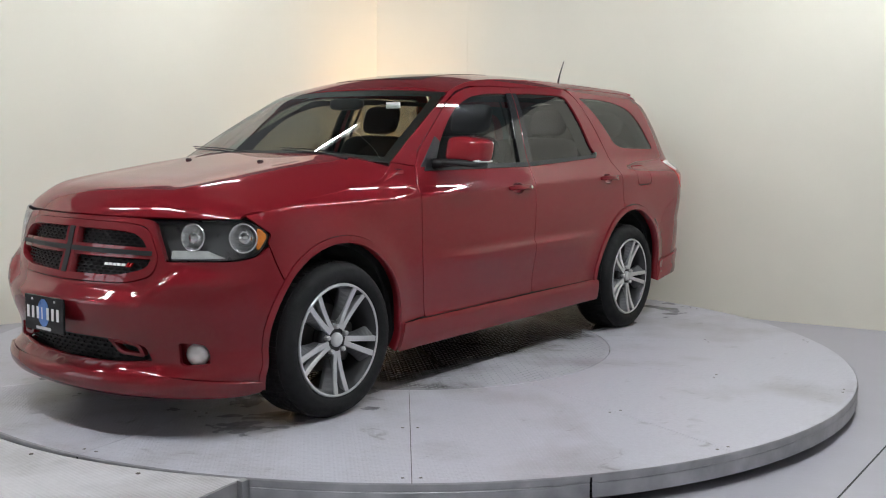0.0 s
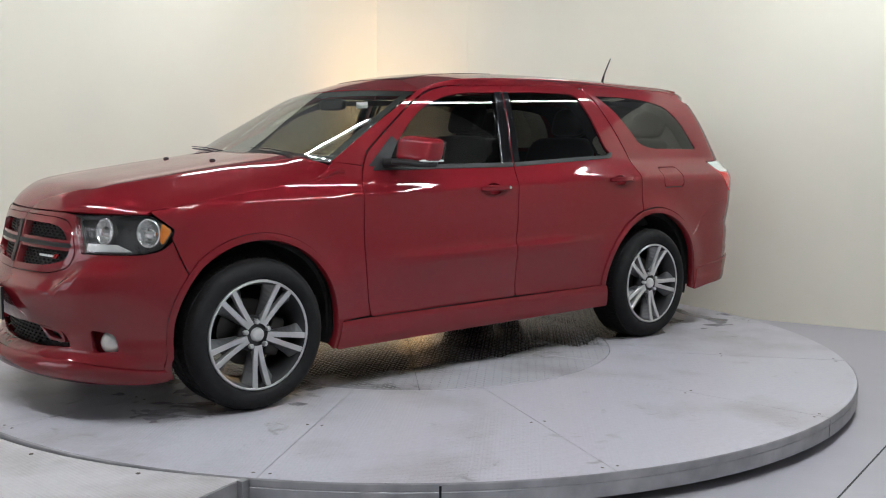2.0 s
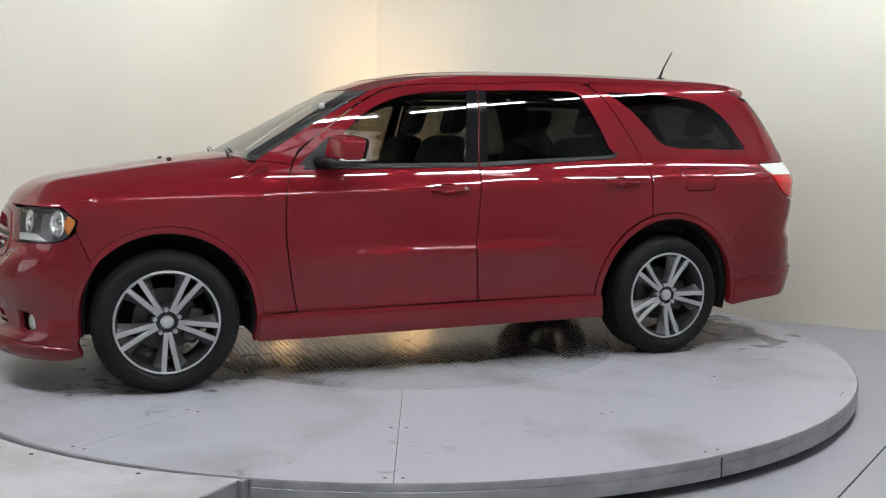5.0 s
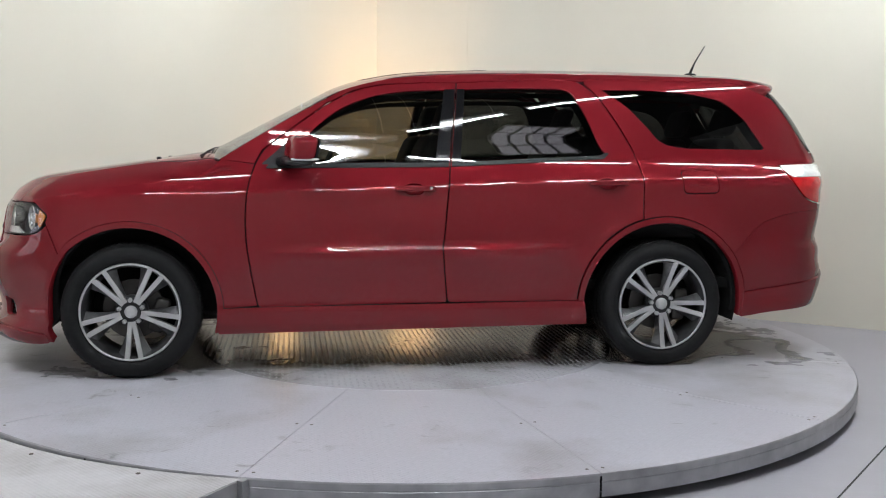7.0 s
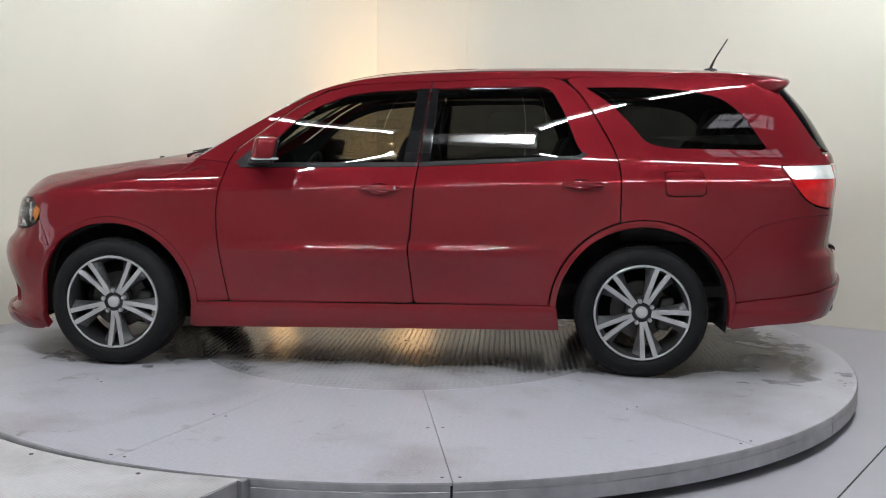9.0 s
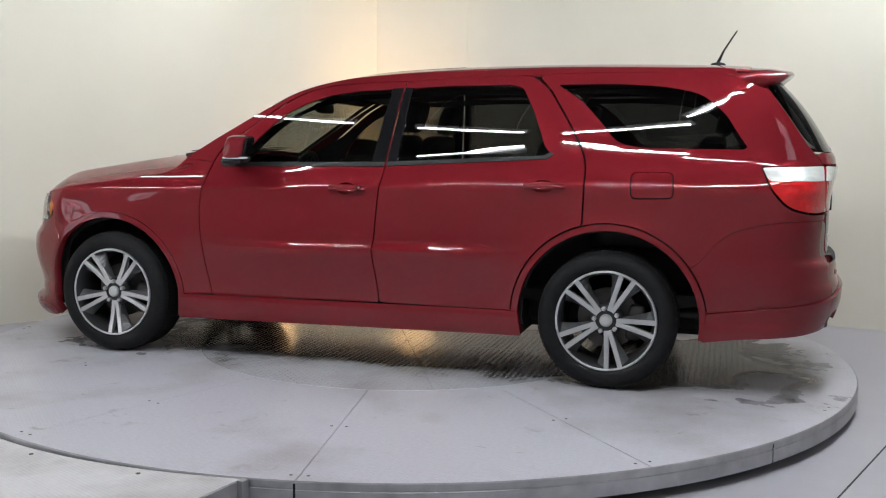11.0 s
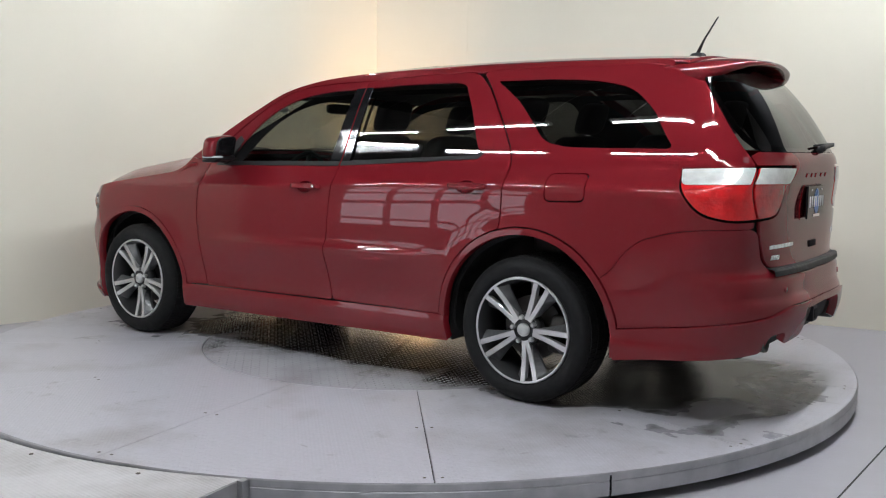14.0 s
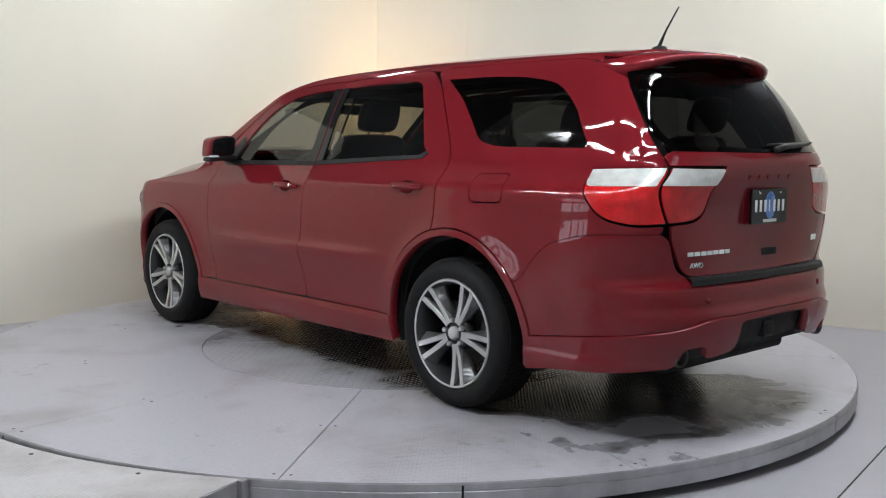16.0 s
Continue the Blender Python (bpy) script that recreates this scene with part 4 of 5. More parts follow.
def front_end(car):
    red = M_PAINT
    # grille: red surround, crossbars, four mesh fields
    outer, inner = half(grille_outline(0.004)), half(grille_outline(0.035))
    frame_ob = skin("grille_frame", outer + inner[::-1], red, car, sides="both", off=0.004, depth=0.05, step=0.025, label="red cross-hair grille surround")[0]
    skin("grille_bar", rounded([(-3.05, 0.842, 0), (s_front(0.50), 0.838, 0.004), (s_front(0.505), 0.790, 0.004), (-3.05, 0.790, 0)]), red, frame_ob, sides="both", off=0.0, depth=0.04, step=0.025)
    skin("grille_bar", rounded([(-3.05, 0.915, 0), (s_front(0.042), 0.915, 0.004), (s_front(0.042), 0.70, 0.004), (-3.05, 0.70, 0)]), red, frame_ob, sides="both", off=0.002, depth=0.04, step=0.02)
    skin("grille_inlay", rounded([(-3.05, 0.826, 0), (s_front(0.50), 0.824, 0.004), (s_front(0.50), 0.804, 0.004), (-3.05, 0.804, 0)]), M_BLACK, frame_ob, sides="both", off=0.005, depth=0.006, step=0.03)
    skin("grille_inlay", rounded([(-3.05, 0.91, 0), (s_front(0.017), 0.91, 0.002), (s_front(0.017), 0.705, 0.002), (-3.05, 0.705, 0)]), M_BLACK, frame_ob, sides="both", off=0.007, depth=0.006, step=0.02)
    fields = [rounded([(s_front(0.035), 0.918, 0.01), (s_front(0.40), 0.912, 0.04), (s_front(0.455), 0.845, 0.02), (s_front(0.035), 0.845, 0.01)]),
              rounded([(s_front(0.035), 0.79, 0.01), (s_front(0.49), 0.79, 0.02), (s_front(0.475), 0.725, 0.04), (s_front(0.38), 0.705, 0.04), (s_front(0.035), 0.70, 0.01)])]
    for q in (-1, 1):
        for f in fields:
            skin("grille_backing", f, M_LINER, car, sides=(q,), off=-0.055, depth=0, step=0.04)
            honeycomb("grille_mesh", f, frame_ob, q, 0.034, -0.03)
    honey_low = half([(-3.05, 0.44), (s_front(0.52), 0.425, 0.03), (s_front(0.54), 0.34, 0.02), (-3.05, 0.318)])
    skin("intake_backing", honey_low, M_LINER, car, sides="both", off=-0.07, depth=0, step=0.05)
    for q in (-1, 1):
        honeycomb("intake_mesh", [(max(p[0], -3.05), p[1]) for p in honey_low], car, q, 0.038, -0.045)
        wing_o = rounded([(s_front(0.30), 0.428, 0.01), (s_front(0.47), 0.415, 0.02), (s_front(0.49), 0.36, 0.02), (s_front(0.36), 0.365, 0.02)])
        wing_i = rounded([(s_front(0.33), 0.415, 0.01), (s_front(0.455), 0.404, 0.02), (s_front(0.468), 0.374, 0.015), (s_front(0.375), 0.378, 0.015)])
        skin("intake_winglet", wing_o, red, car, holes=[wing_i], sides=(q,), off=-0.008, depth=0.03, step=0.02)
        # fog lamp in its recess
        skin("fog_backing", rounded([(s_front(0.63), 0.45), (s_front(0.76), 0.435), (s_front(0.77), 0.33), (s_front(0.62), 0.32)], 0.02), red, car, sides=(q,), off=-0.05, depth=0, step=0.03)
        m = on_body(s_front(0.70), 0.378, -0.048, q)
        bm = bmesh.new()
        lathe(bm, [(0.0005, 0.016), (0.03, 0.014), (0.046, 0.008), (0.052, 0.0), (0.052, -0.02)], 24, m)
        part("fog_lamp", bm, M_CLEARLENS, car, "round clear fog lamp", smooth=True)
        head_lamp(car, q)
    # number plate: dark plate with a globe print and bars
    m = Matrix.Translation((-2.585, 0, 0.522)) @ Matrix(((0, 0, -1), (-1, 0, 0), (0, 1, 0))).to_4x4()
    number_plate(car, m, "front_number_plate")
    # maker's badge: bars and two slanted strokes
    m = on_body(s_front(0.315), 0.762, -0.022, -1)
    bm = bmesh.new()
    for k in range(5):
        x = -0.075 + k * 0.025
        add_box(bm, x, x + 0.019, -0.0055, 0.0055, -0.003, 0.004, 0, m)
    part("badge", bm, M_SILVER, car)
    bm = bmesh.new()
    for k in range(2):
        vs = add_box(bm, 0.054 + k * 0.018, 0.064 + k * 0.018, -0.009, 0.011, -0.003, 0.005)
        for v in vs:
            v.co.x += v.co.y * 0.6
        bmesh.ops.transform(bm, matrix=m, verts=vs)
    part("badge_stroke", bm, M_REDLENS, car)


def honeycomb(name, field, parent, side, pitch, off):
    """A black wire honeycomb lying behind an opening."""
    us = [p[0] for p in field]
    vs = [p[1] for p in field]
    segs = []
    cw, ch = pitch, pitch * 0.56
    rows = int((max(vs) - min(vs)) / (ch * 0.75)) + 2
    cols = int((max(us) - min(us)) / cw) + 2
    for r in range(rows):
        for c in range(cols):
            cu = min(us) + (c + (0.5 if r % 2 else 0)) * cw
            cv = min(vs) + r * ch * 0.75
            hexa = [(cu + cw * 0.5 * a, cv + ch * 0.5 * b) for a, b in ((-1, -0.5), (0, -1), (1, -0.5), (1, 0.5), (0, 1), (-1, 0.5))]
            for a, b in ((0, 1), (1, 2), (2, 3)):
                segs.append((hexa[a], hexa[b]))
    mid = np.array([((a[0] + b[0]) / 2, (a[1] + b[1]) / 2) for a, b in segs])
    ok = inside(mid, [tuple(p[:2]) for p in field])
    V, F = [], []
    for (a, b), k in zip(segs, ok):
        if not k:
            continue
        d = Vector((b[0] - a[0], b[1] - a[1])).normalized()
        w = Vector((-d.y, d.x)) * 0.003
        uv = np.array([(a[0] + w.x, a[1] + w.y), (a[0] - w.x, a[1] - w.y), (b[0] - w.x, b[1] - w.y), (b[0] + w.x, b[1] + w.y)])
        n = normals_of(body, uv[:, 0], uv[:, 1])
        p = body(uv[:, 0], uv[:, 1])
        base = len(V)
        for o in (off, off - 0.012):
            V += [(x, y * (-side), z) for x, y, z in p + n * o]
        F += [tuple(base + k for k in f) for f in ((0, 1, 2, 3), (0, 4, 5, 1), (2, 6, 7, 3))]
    me = bpy.data.meshes.new(name)
    me.from_pydata(V, [], F)
    me.materials.append(M_BLACK)
    ob = new(name, me)
    ob.parent = parent
    return ob


def head_lamp(car, q):
    out = head_lamp_outline()
    house = skin("head_lamp", out, M_BEZEL, car, sides=(q,), off=-0.075, depth=-0.07, step=0.035, label="dark head lamp with two projector lenses")[0]
    skin("lens_cover", out, M_LAMPGLASS, house, sides=(q,), off=0.002, depth=0.004, step=0.03)
    for s, z, r, deep in ((s_front(0.655), 0.892, 0.062, -0.035), (-2.245, 0.887, 0.066, -0.03)):
        m = on_body(s, z, deep, q)
        # the reflectors look ahead, more than the skin does
        fwd = (m.to_3x3() @ Vector((0, 0, 1)) + Vector((-0.9, 0, 0))).normalized()
        rotm = fwd.to_track_quat("Z", "Y").to_matrix().to_4x4()
        rotm.translation = m.translation
        bm = bmesh.new()
        lathe(bm, [(r, 0.012), (r * 0.93, 0.018), (r * 0.86, 0.008), (r * 0.7, -0.02), (r * 0.5, -0.04), (0.001, -0.045)], 28, rotm)
        ring = part("reflector", bm, M_BOWL, house, "bright chrome reflector", smooth=True)
        bm = bmesh.new()
        lathe(bm, [(r * 0.52, -0.03), (r * 0.52, -0.002), (r * 0.44, 0.010), (r * 0.28, 0.020), (0.001, 0.024)], 24, rotm)
        part("projector_lens", bm, M_CHROME, ring, smooth=True)
    skin("amber_reflector", rounded([(-2.175, 0.935, 0.02), (-2.112, 0.898, 0.02), (-2.165, 0.828, 0.02), (-2.185, 0.86, 0.02)]), M_AMBER, house, sides=(q,), off=-0.008, depth=0.01, step=0.02)
    skin("turn_lens", rounded([(s_front(0.575), 0.832, 0.005), (-2.42, 0.832, 0.005), (-2.33, 0.80, 0.01), (s_front(0.575), 0.797, 0.005)]), M_CLEARLENS, house, sides=(q,), off=-0.02, depth=0.01, step=0.02)


def number_plate(car, m, name):
    bm = bmesh.new()
    add_box(bm, -0.155, 0.155, -0.08, 0.08, -0.006, 0.006, 0.003, m)
    plate = part(name, bm, M_GLOSS, car, "black dealer plate with a blue globe print")
    bm = bmesh.new()
    lathe(bm, [(0.0005, 0.0), (0.055, -0.0005)], 28, m @ Matrix.Translation((0, 0.005, 0.0085)) @ Matrix.Diagonal((0.85, 1.15, 1, 1)))
    part("globe_print", bm, M_BLUE, plate)
    for k in range(7):
        x = -0.135 + k * 0.0395
        bm = bmesh.new()
        add_box(bm, x + 0.004, x + 0.021 if k != 3 else x + 0.011, -0.024, 0.030, 0.007, 0.0095, 0, m)
        part("lettering_bar", bm, M_WHITEBAR, plate)
    bm = bmesh.new()
    for x in (-0.09, 0.09):
        lathe(bm, [(0.0005, 0.011), (0.006, 0.009), (0.007, 0.006)], 10, m @ Matrix.Translation((x, 0.062, 0)))
    part("screw", bm, M_CHROME, plate)
    bm = bmesh.new()
    add_box(bm, -0.06, 0.06, -0.072, -0.058, 0.0065, 0.0085, 0, m)
    part("plate_strip", bm, M_CHROME, plate)


def rear_end(car):
    red = M_PAINT
    # tailgate with its window, lamps and plate recess
    gate = half([(3.1, 0.740), (s_rear(0.62), 0.743, 0.06), (s_rear(0.67), 0.777, 0.05), (2.638, 0.90, 0.05), (2.634, 0.962, 0.004), (s_rear(0.53) - 0.0, 0.975, 0.06), (s_rear(0.48), 1.14, 0.05),
                 (s_rear(0.475), 1.216, 0.004), (2.536, 1.218, 0.004), (2.508, 1.258, 0.01), (2.545, 1.276, 0.01), (3.1, 1.272)])
    skin("tailgate", gate, red, car, sides="both", step=0.04, depth=0.02)
    skin("rear_window", half([(3.1, 1.277), (2.55, 1.281, 0.03), (2.478, 1.35, 0.04), (2.394, 1.625, 0.02), (3.1, 1.69)]), M_PRIVACY, car, sides="both", off=-0.002, depth=0.005, step=0.04)
    skin("window_border", half([(3.1, 1.277), (2.55, 1.281, 0.03), (2.478, 1.35, 0.04), (2.394, 1.625, 0.02), (3.1, 1.69), (3.1, 1.665), (2.43, 1.605, 0.03), (2.505, 1.37, 0.05), (2.57, 1.305, 0.04), (3.1, 1.295)]), M_GLOSS, car, sides="both", off=-0.006, depth=0, step=0.03)
    for q in (-1, 1):
        lamp = skin("tail_lamp", gate_lamp_outline(-0.003), M_REDLENS, car, sides=(q,), off=0.002, step=0.03, label="red and white tailgate lamp")[0]
        skin("clear_lens", rounded([(2.553, 1.203, 0.004), (s_rear(0.488), 1.201, 0.01), (s_rear(0.488), 1.132, 0.01), (2.566, 1.132, 0.004)]), M_CLEARLENS, lamp, sides=(q,), off=0.006, depth=0.005, step=0.02)
        # bumper cover and lower valance
        skin("rear_bumper", rounded([(3.1, 0.732, 0), (s_rear(0.64), 0.732, 0.05), (2.648, 0.777, 0.05), (2.628, 0.90, 0.03), (2.60, 0.928, 0.02), (2.3, 0.925, 0.15), (2.0, 0.853, 0.1), (1.889, 0.71, 0.02)] + arc(WHEEL_R, WHEEL_Z, ARCH_R + 0.004, 35, 9, 6)
                                    + [(1.925, 0.442, 0.003), (2.2, 0.474, 0.15), (2.45, 0.505, 0.1), (s_rear(0.72), 0.53, 0.1), (s_rear(0.55), 0.565, 0.05), (3.1, 0.57, 0)]), red, car, sides=(q,), step=0.04)
        skin("rear_valance", rounded([(3.1, 0.566, 0), (s_rear(0.55), 0.561, 0.05), (s_rear(0.72), 0.525, 0.1), (2.45, 0.50, 0.1), (2.2, 0.469, 0.15), (1.925, 0.437, 0.003), (1.905, 0.29, 0.01), (2.1, 0.315, 0.1), (2.4, 0.335, 0.2),
                                      (s_rear(0.745), 0.36, 0.02), (s_rear(0.73), 0.44, 0.03), (s_rear(0.58), 0.45, 0.03), (s_rear(0.56), 0.385, 0.02), (s_rear(0.36), 0.41, 0.02), (s_rear(0.33), 0.535, 0.03), (3.1, 0.54, 0)]),
             red, car, sides=(q,), off=0.014, depth=0.04, step=0.03)
        bm = bmesh.new()
        m = Matrix.Translation((2.455, q * 0.60, 0.40)) @ Matrix.Rotation(radians(90), 4, "Y")
        lathe(bm, [(0.034, -0.15), (0.038, 0.075), (0.045, 0.085), (0.047, 0.075), (0.047, -0.15)], 24, m)
        part("exhaust_tip", bm, M_DISC, car, smooth=True)
        bm = bmesh.new()
        m = on_body(s_rear(0.55), 0.64, 0.002, q)
        lathe(bm, [(0.0005, 0.004), (0.013, 0.003), (0.015, 0.0)], 14, m)
        part("parking_sensor", bm, red, car, smooth=True)
    # dark centre of the valance with the tow hitch
    skin("valance_insert", half([(3.1, 0.385), (s_rear(0.36), 0.405, 0.02), (s_rear(0.32), 0.54, 0.03), (3.1, 0.545)]), M_LINER, car, sides="both", off=-0.04, depth=0, step=0.05)
    bm = bmesh.new()
    add_box(bm, 2.42, 2.60, -0.04, 0.04, 0.425, 0.505, 0.006)
    add_box(bm, 2.38, 2.48, -0.45, 0.45, 0.43, 0.50, 0.01)
    part("tow_hitch", bm, M_BLACK, car)
    bm = bmesh.new()
    add_box(bm, 2.6005, 2.604, -0.026, 0.026, 0.44, 0.49)
    part("hitch_socket", bm, M_LINER, car)
    # step pad along the bumper's top
    bm = bmesh.new()
    rows = []
    for k in range(41):
        y = -0.575 + 1.15 * k / 40
        xo = float(body(s_rear(abs(y) / 0.92), 0.708)[0]) + 0.004
        lift = 0.0015 * (k % 2)
        rows.append([bm.verts.new(v) for v in ((xo - 0.10, y, 0.740), (xo - 0.012, y, 0.738 + lift), (xo - 0.002, y, 0.730), (xo + 0.003, y, 0.706))])
    for r0, r1 in zip(rows, rows[1:]):
        for j in range(3):
            bm.faces.new((r0[j], r0[j + 1], r1[j + 1], r1[j]))
    part("step_pad", bm, M_BLACK, car, "black ribbed plastic step pad")
    m = Matrix.Translation((2.572, 0.0, 1.03)) @ Matrix(((0, 0, 1), (1, 0, 0), (0, 1, 0))).to_4x4()
    number_plate(car, m, "rear_number_plate")
    # plate recess frame
    skin("plate_recess", half([(3.1, 0.945), (s_rear(0.20), 0.945, 0.02), (s_rear(0.21), 1.12, 0.02), (3.1, 1.12)]), M_PAINT, car, sides="both", off=0.003, depth=0.01, step=0.03)
    # raised maker's letters as bars, model badge as bars, drive badge lettered
    bm = bmesh.new()
    for k in range(5):
        y = -0.19 + k * 0.088
        m = on_body(s_rear(abs(y + 0.02) / 0.83), 1.165, 0.0, -1 if y < 0 else 1)
        add_box(bm, -0.021, 0.021, -0.010, 0.010, -0.004, 0.004, 0.002, m)
    part("raised_lettering", bm, M_PAINT, car)
    bm = bmesh.new()
    for k in range(7):
        y = 0.555 - k * 0.043
        m = on_body(s_rear(y / 0.915), 0.838, 0.0, -1)
        add_box(bm, -0.017, 0.017, -0.009, 0.009, -0.003, 0.004, 0.002, m)
    part("model_badge", bm, M_SILVER, car, "chrome model badge")
    cu = bpy.data.curves.new("drive_badge", "FONT")
    cu.body, cu.size, cu.extrude, cu.align_x = "AWD", 0.032, 0.002, "LEFT"
    cu.materials.append(M_SILVER)
    tmp = bpy.data.objects.new("drive_badge", cu)
    me = bpy.data.meshes.new_from_object(tmp)
    bpy.data.objects.remove(tmp)
    ob = new("drive_badge", me)
    ob.parent = car
    ob.matrix_basis = on_body(s_rear(0.562 / 0.915), 0.778, 0.004, -1)
    for y in (0.50, 0.535):
        bm = bmesh.new()
        m = on_body(s_rear(y / 0.915), 0.858, 0.0, 1)
        add_box(bm, -0.012, 0.012, -0.014, 0.014, -0.003, 0.004, 0.002, m)
        part("trim_badge", bm, M_SILVER, car)
    bm = bmesh.new()
    add_box(bm, 2.545, 2.5555, -0.005, 0.12, 0.800, 0.834, 0.004)
    part("gate_release", bm, M_LINER, car)
    # spoiler over the rear window
    bm = bmesh.new()
    rows = []
    n = 28
    for k in range(n + 1):
        y = -0.582 + 1.164 * k / n
        f = 1 - (abs(y) / 0.575) ** 3.2
        fe = 1 - (abs(y) / 0.592) ** 10
        zt = 1.757 - 0.13 * y * y - 0.035 * (abs(y) / 0.575) ** 6
        back = 2.12 + 0.235 * max(fe, 0) - 0.09 * (abs(y) / 0.575) ** 2
        fin = 0.07 * (abs(y) / 0.582) ** 4
        rows.append([(1.99, y, zt + 0.006), (2.12 + (back - 2.12) * 0.5, y, zt - 0.010), (back - 0.012, y, zt - 0.028), (back, y, zt - 0.042), (back - 0.008, y, zt - 0.052 - fin * 0.5), (back - 0.05, y, zt - 0.054 - fin), (2.23, y, zt - 0.054 - fin), (2.05, y, zt - 0.070 - fin)])
    vs = [[bm.verts.new(p) for p in r] for r in rows]
    for a, b in zip(vs, vs[1:]):
        for k in range(len(a)):
            bm.faces.new((a[k], b[k], b[(k + 1) % len(a)], a[(k + 1) % len(a)]))
    bm.faces.new(vs[0])
    bm.faces.new(vs[-1][::-1])
    bmesh.ops.recalc_face_normals(bm, faces=bm.faces)
    part("spoiler", bm, red, car, smooth=True)
    # rear wiper
    bm = bmesh.new()
    tube(bm, [(2.565, 0.06, 1.287), (2.562, 0.14, 1.302), (2.552, 0.38, 1.316)], [0.018, 0.014, 0.009], 8)
    tube(bm, [(2.553, 0.0, 1.310), (2.545, 0.42, 1.324)], 0.006, 6)
    part("rear_wiper", bm, M_BLACK, car, smooth=True)
    # aerial
    bm = bmesh.new()
    blob(bm, 1.88, 1.97, 0.0, 0.04, 1.765, 1.802, 0.8, 14, 8)
    tube(bm, [(1.92, 0.02, 1.79), (1.955, 0.025, 1.87), (2.026, 0.03, 1.985)], [0.011, 0.0055, 0.004], 8)
    part("aerial", bm, M_BLACK, car, smooth=True)


def door_fittings(car):
    for q in (-1, 1):
        for s0, z, lock in HANDLES:
            m = on_body(s0, z, 0.0, q)
            bm = bmesh.new()
            dish = m @ Matrix.Translation((-0.008 if q < 0 else 0.008, -0.002, 0)) @ Matrix.Diagonal((0.060, 0.033, 1, 1))
            lathe(bm, [(1.06, -0.001), (0.97, -0.006), (0.80, -0.020), (0.45, -0.029), (0.001, -0.031)], 28, dish)
            bmesh.ops.recalc_face_normals(bm, faces=bm.faces)
            part("handle_bowl", bm, M_PAINT, car, smooth=True)
            bm = bmesh.new()

            def bend(v):
                v.z += 0.030 - 0.9 * v.x * v.x - (0.012 if abs(v.x) > 0.10 else 0)
                return v
            blob(bm, -0.118, 0.118, -0.016, 0.016, -0.010, 0.012, 0.4, 28, 8, bend)
            bmesh.ops.transform(bm, matrix=m, verts=bm.verts)
            h = part("door_handle", bm, M_PAINT, car, smooth=True)
            if lock:
                bm = bmesh.new()
                lathe(bm, [(0.0005, 0.006), (0.009, 0.005), (0.010, -0.01)], 14, m @ Matrix.Translation((0.085, 0.0, 0.034)))
                part("key_lock", bm, M_CHROME, h, "bright round lock")
        # door mirror
        bm = bmesh.new()

        def shape(v):
            t = (v.z - 1.195) / 0.155
            v.x += 0.035 * (t - 0.5) + 0.05 * max(0, (abs(v.y) - 0.90) / 0.2)
            v.z -= 0.015 * max(0, (abs(v.y) - 0.98) / 0.12)
            return v
        blob(bm, -0.80, -0.665, -1.10 if q < 0 else 0.885, -0.885 if q < 0 else 1.10, 1.212, 1.345, 0.42, 28, 16, shape)
        mirror = part("door_mirror", bm, M_PAINT, car, "red door mirror with a black base", smooth=True)
        bm = bmesh.new()
        blob(bm, -0.81, -0.66, -1.085 if q < 0 else 0.86, -0.86 if q < 0 else 1.085, 1.186, 1.224, 0.5, 24, 8, shape)
        tube(bm, [(-0.82, q * 0.83, 1.196), (-0.76, q * 0.93, 1.203)], [0.028, 0.02], 10)
        part("mirror_base", bm, M_BLACK, mirror, smooth=True)
        bm = bmesh.new()
        blob(bm, -0.765, -0.61, -1.092 if q < 0 else 1.03, -1.03 if q < 0 else 1.092, 1.205, 1.221, 0.5, 16, 6)
        part("turn_lamp", bm, M_CLEARLENS, mirror, smooth=True)
        bm = bmesh.new()
        blob(bm, -0.675, -0.655, -1.09 if q < 0 else 0.90, -0.90 if q < 0 else 1.09, 1.218, 1.338, 0.4, 24, 10, shape)
        part("mirror_housing_back", bm, M_GLOSS, mirror, smooth=True)


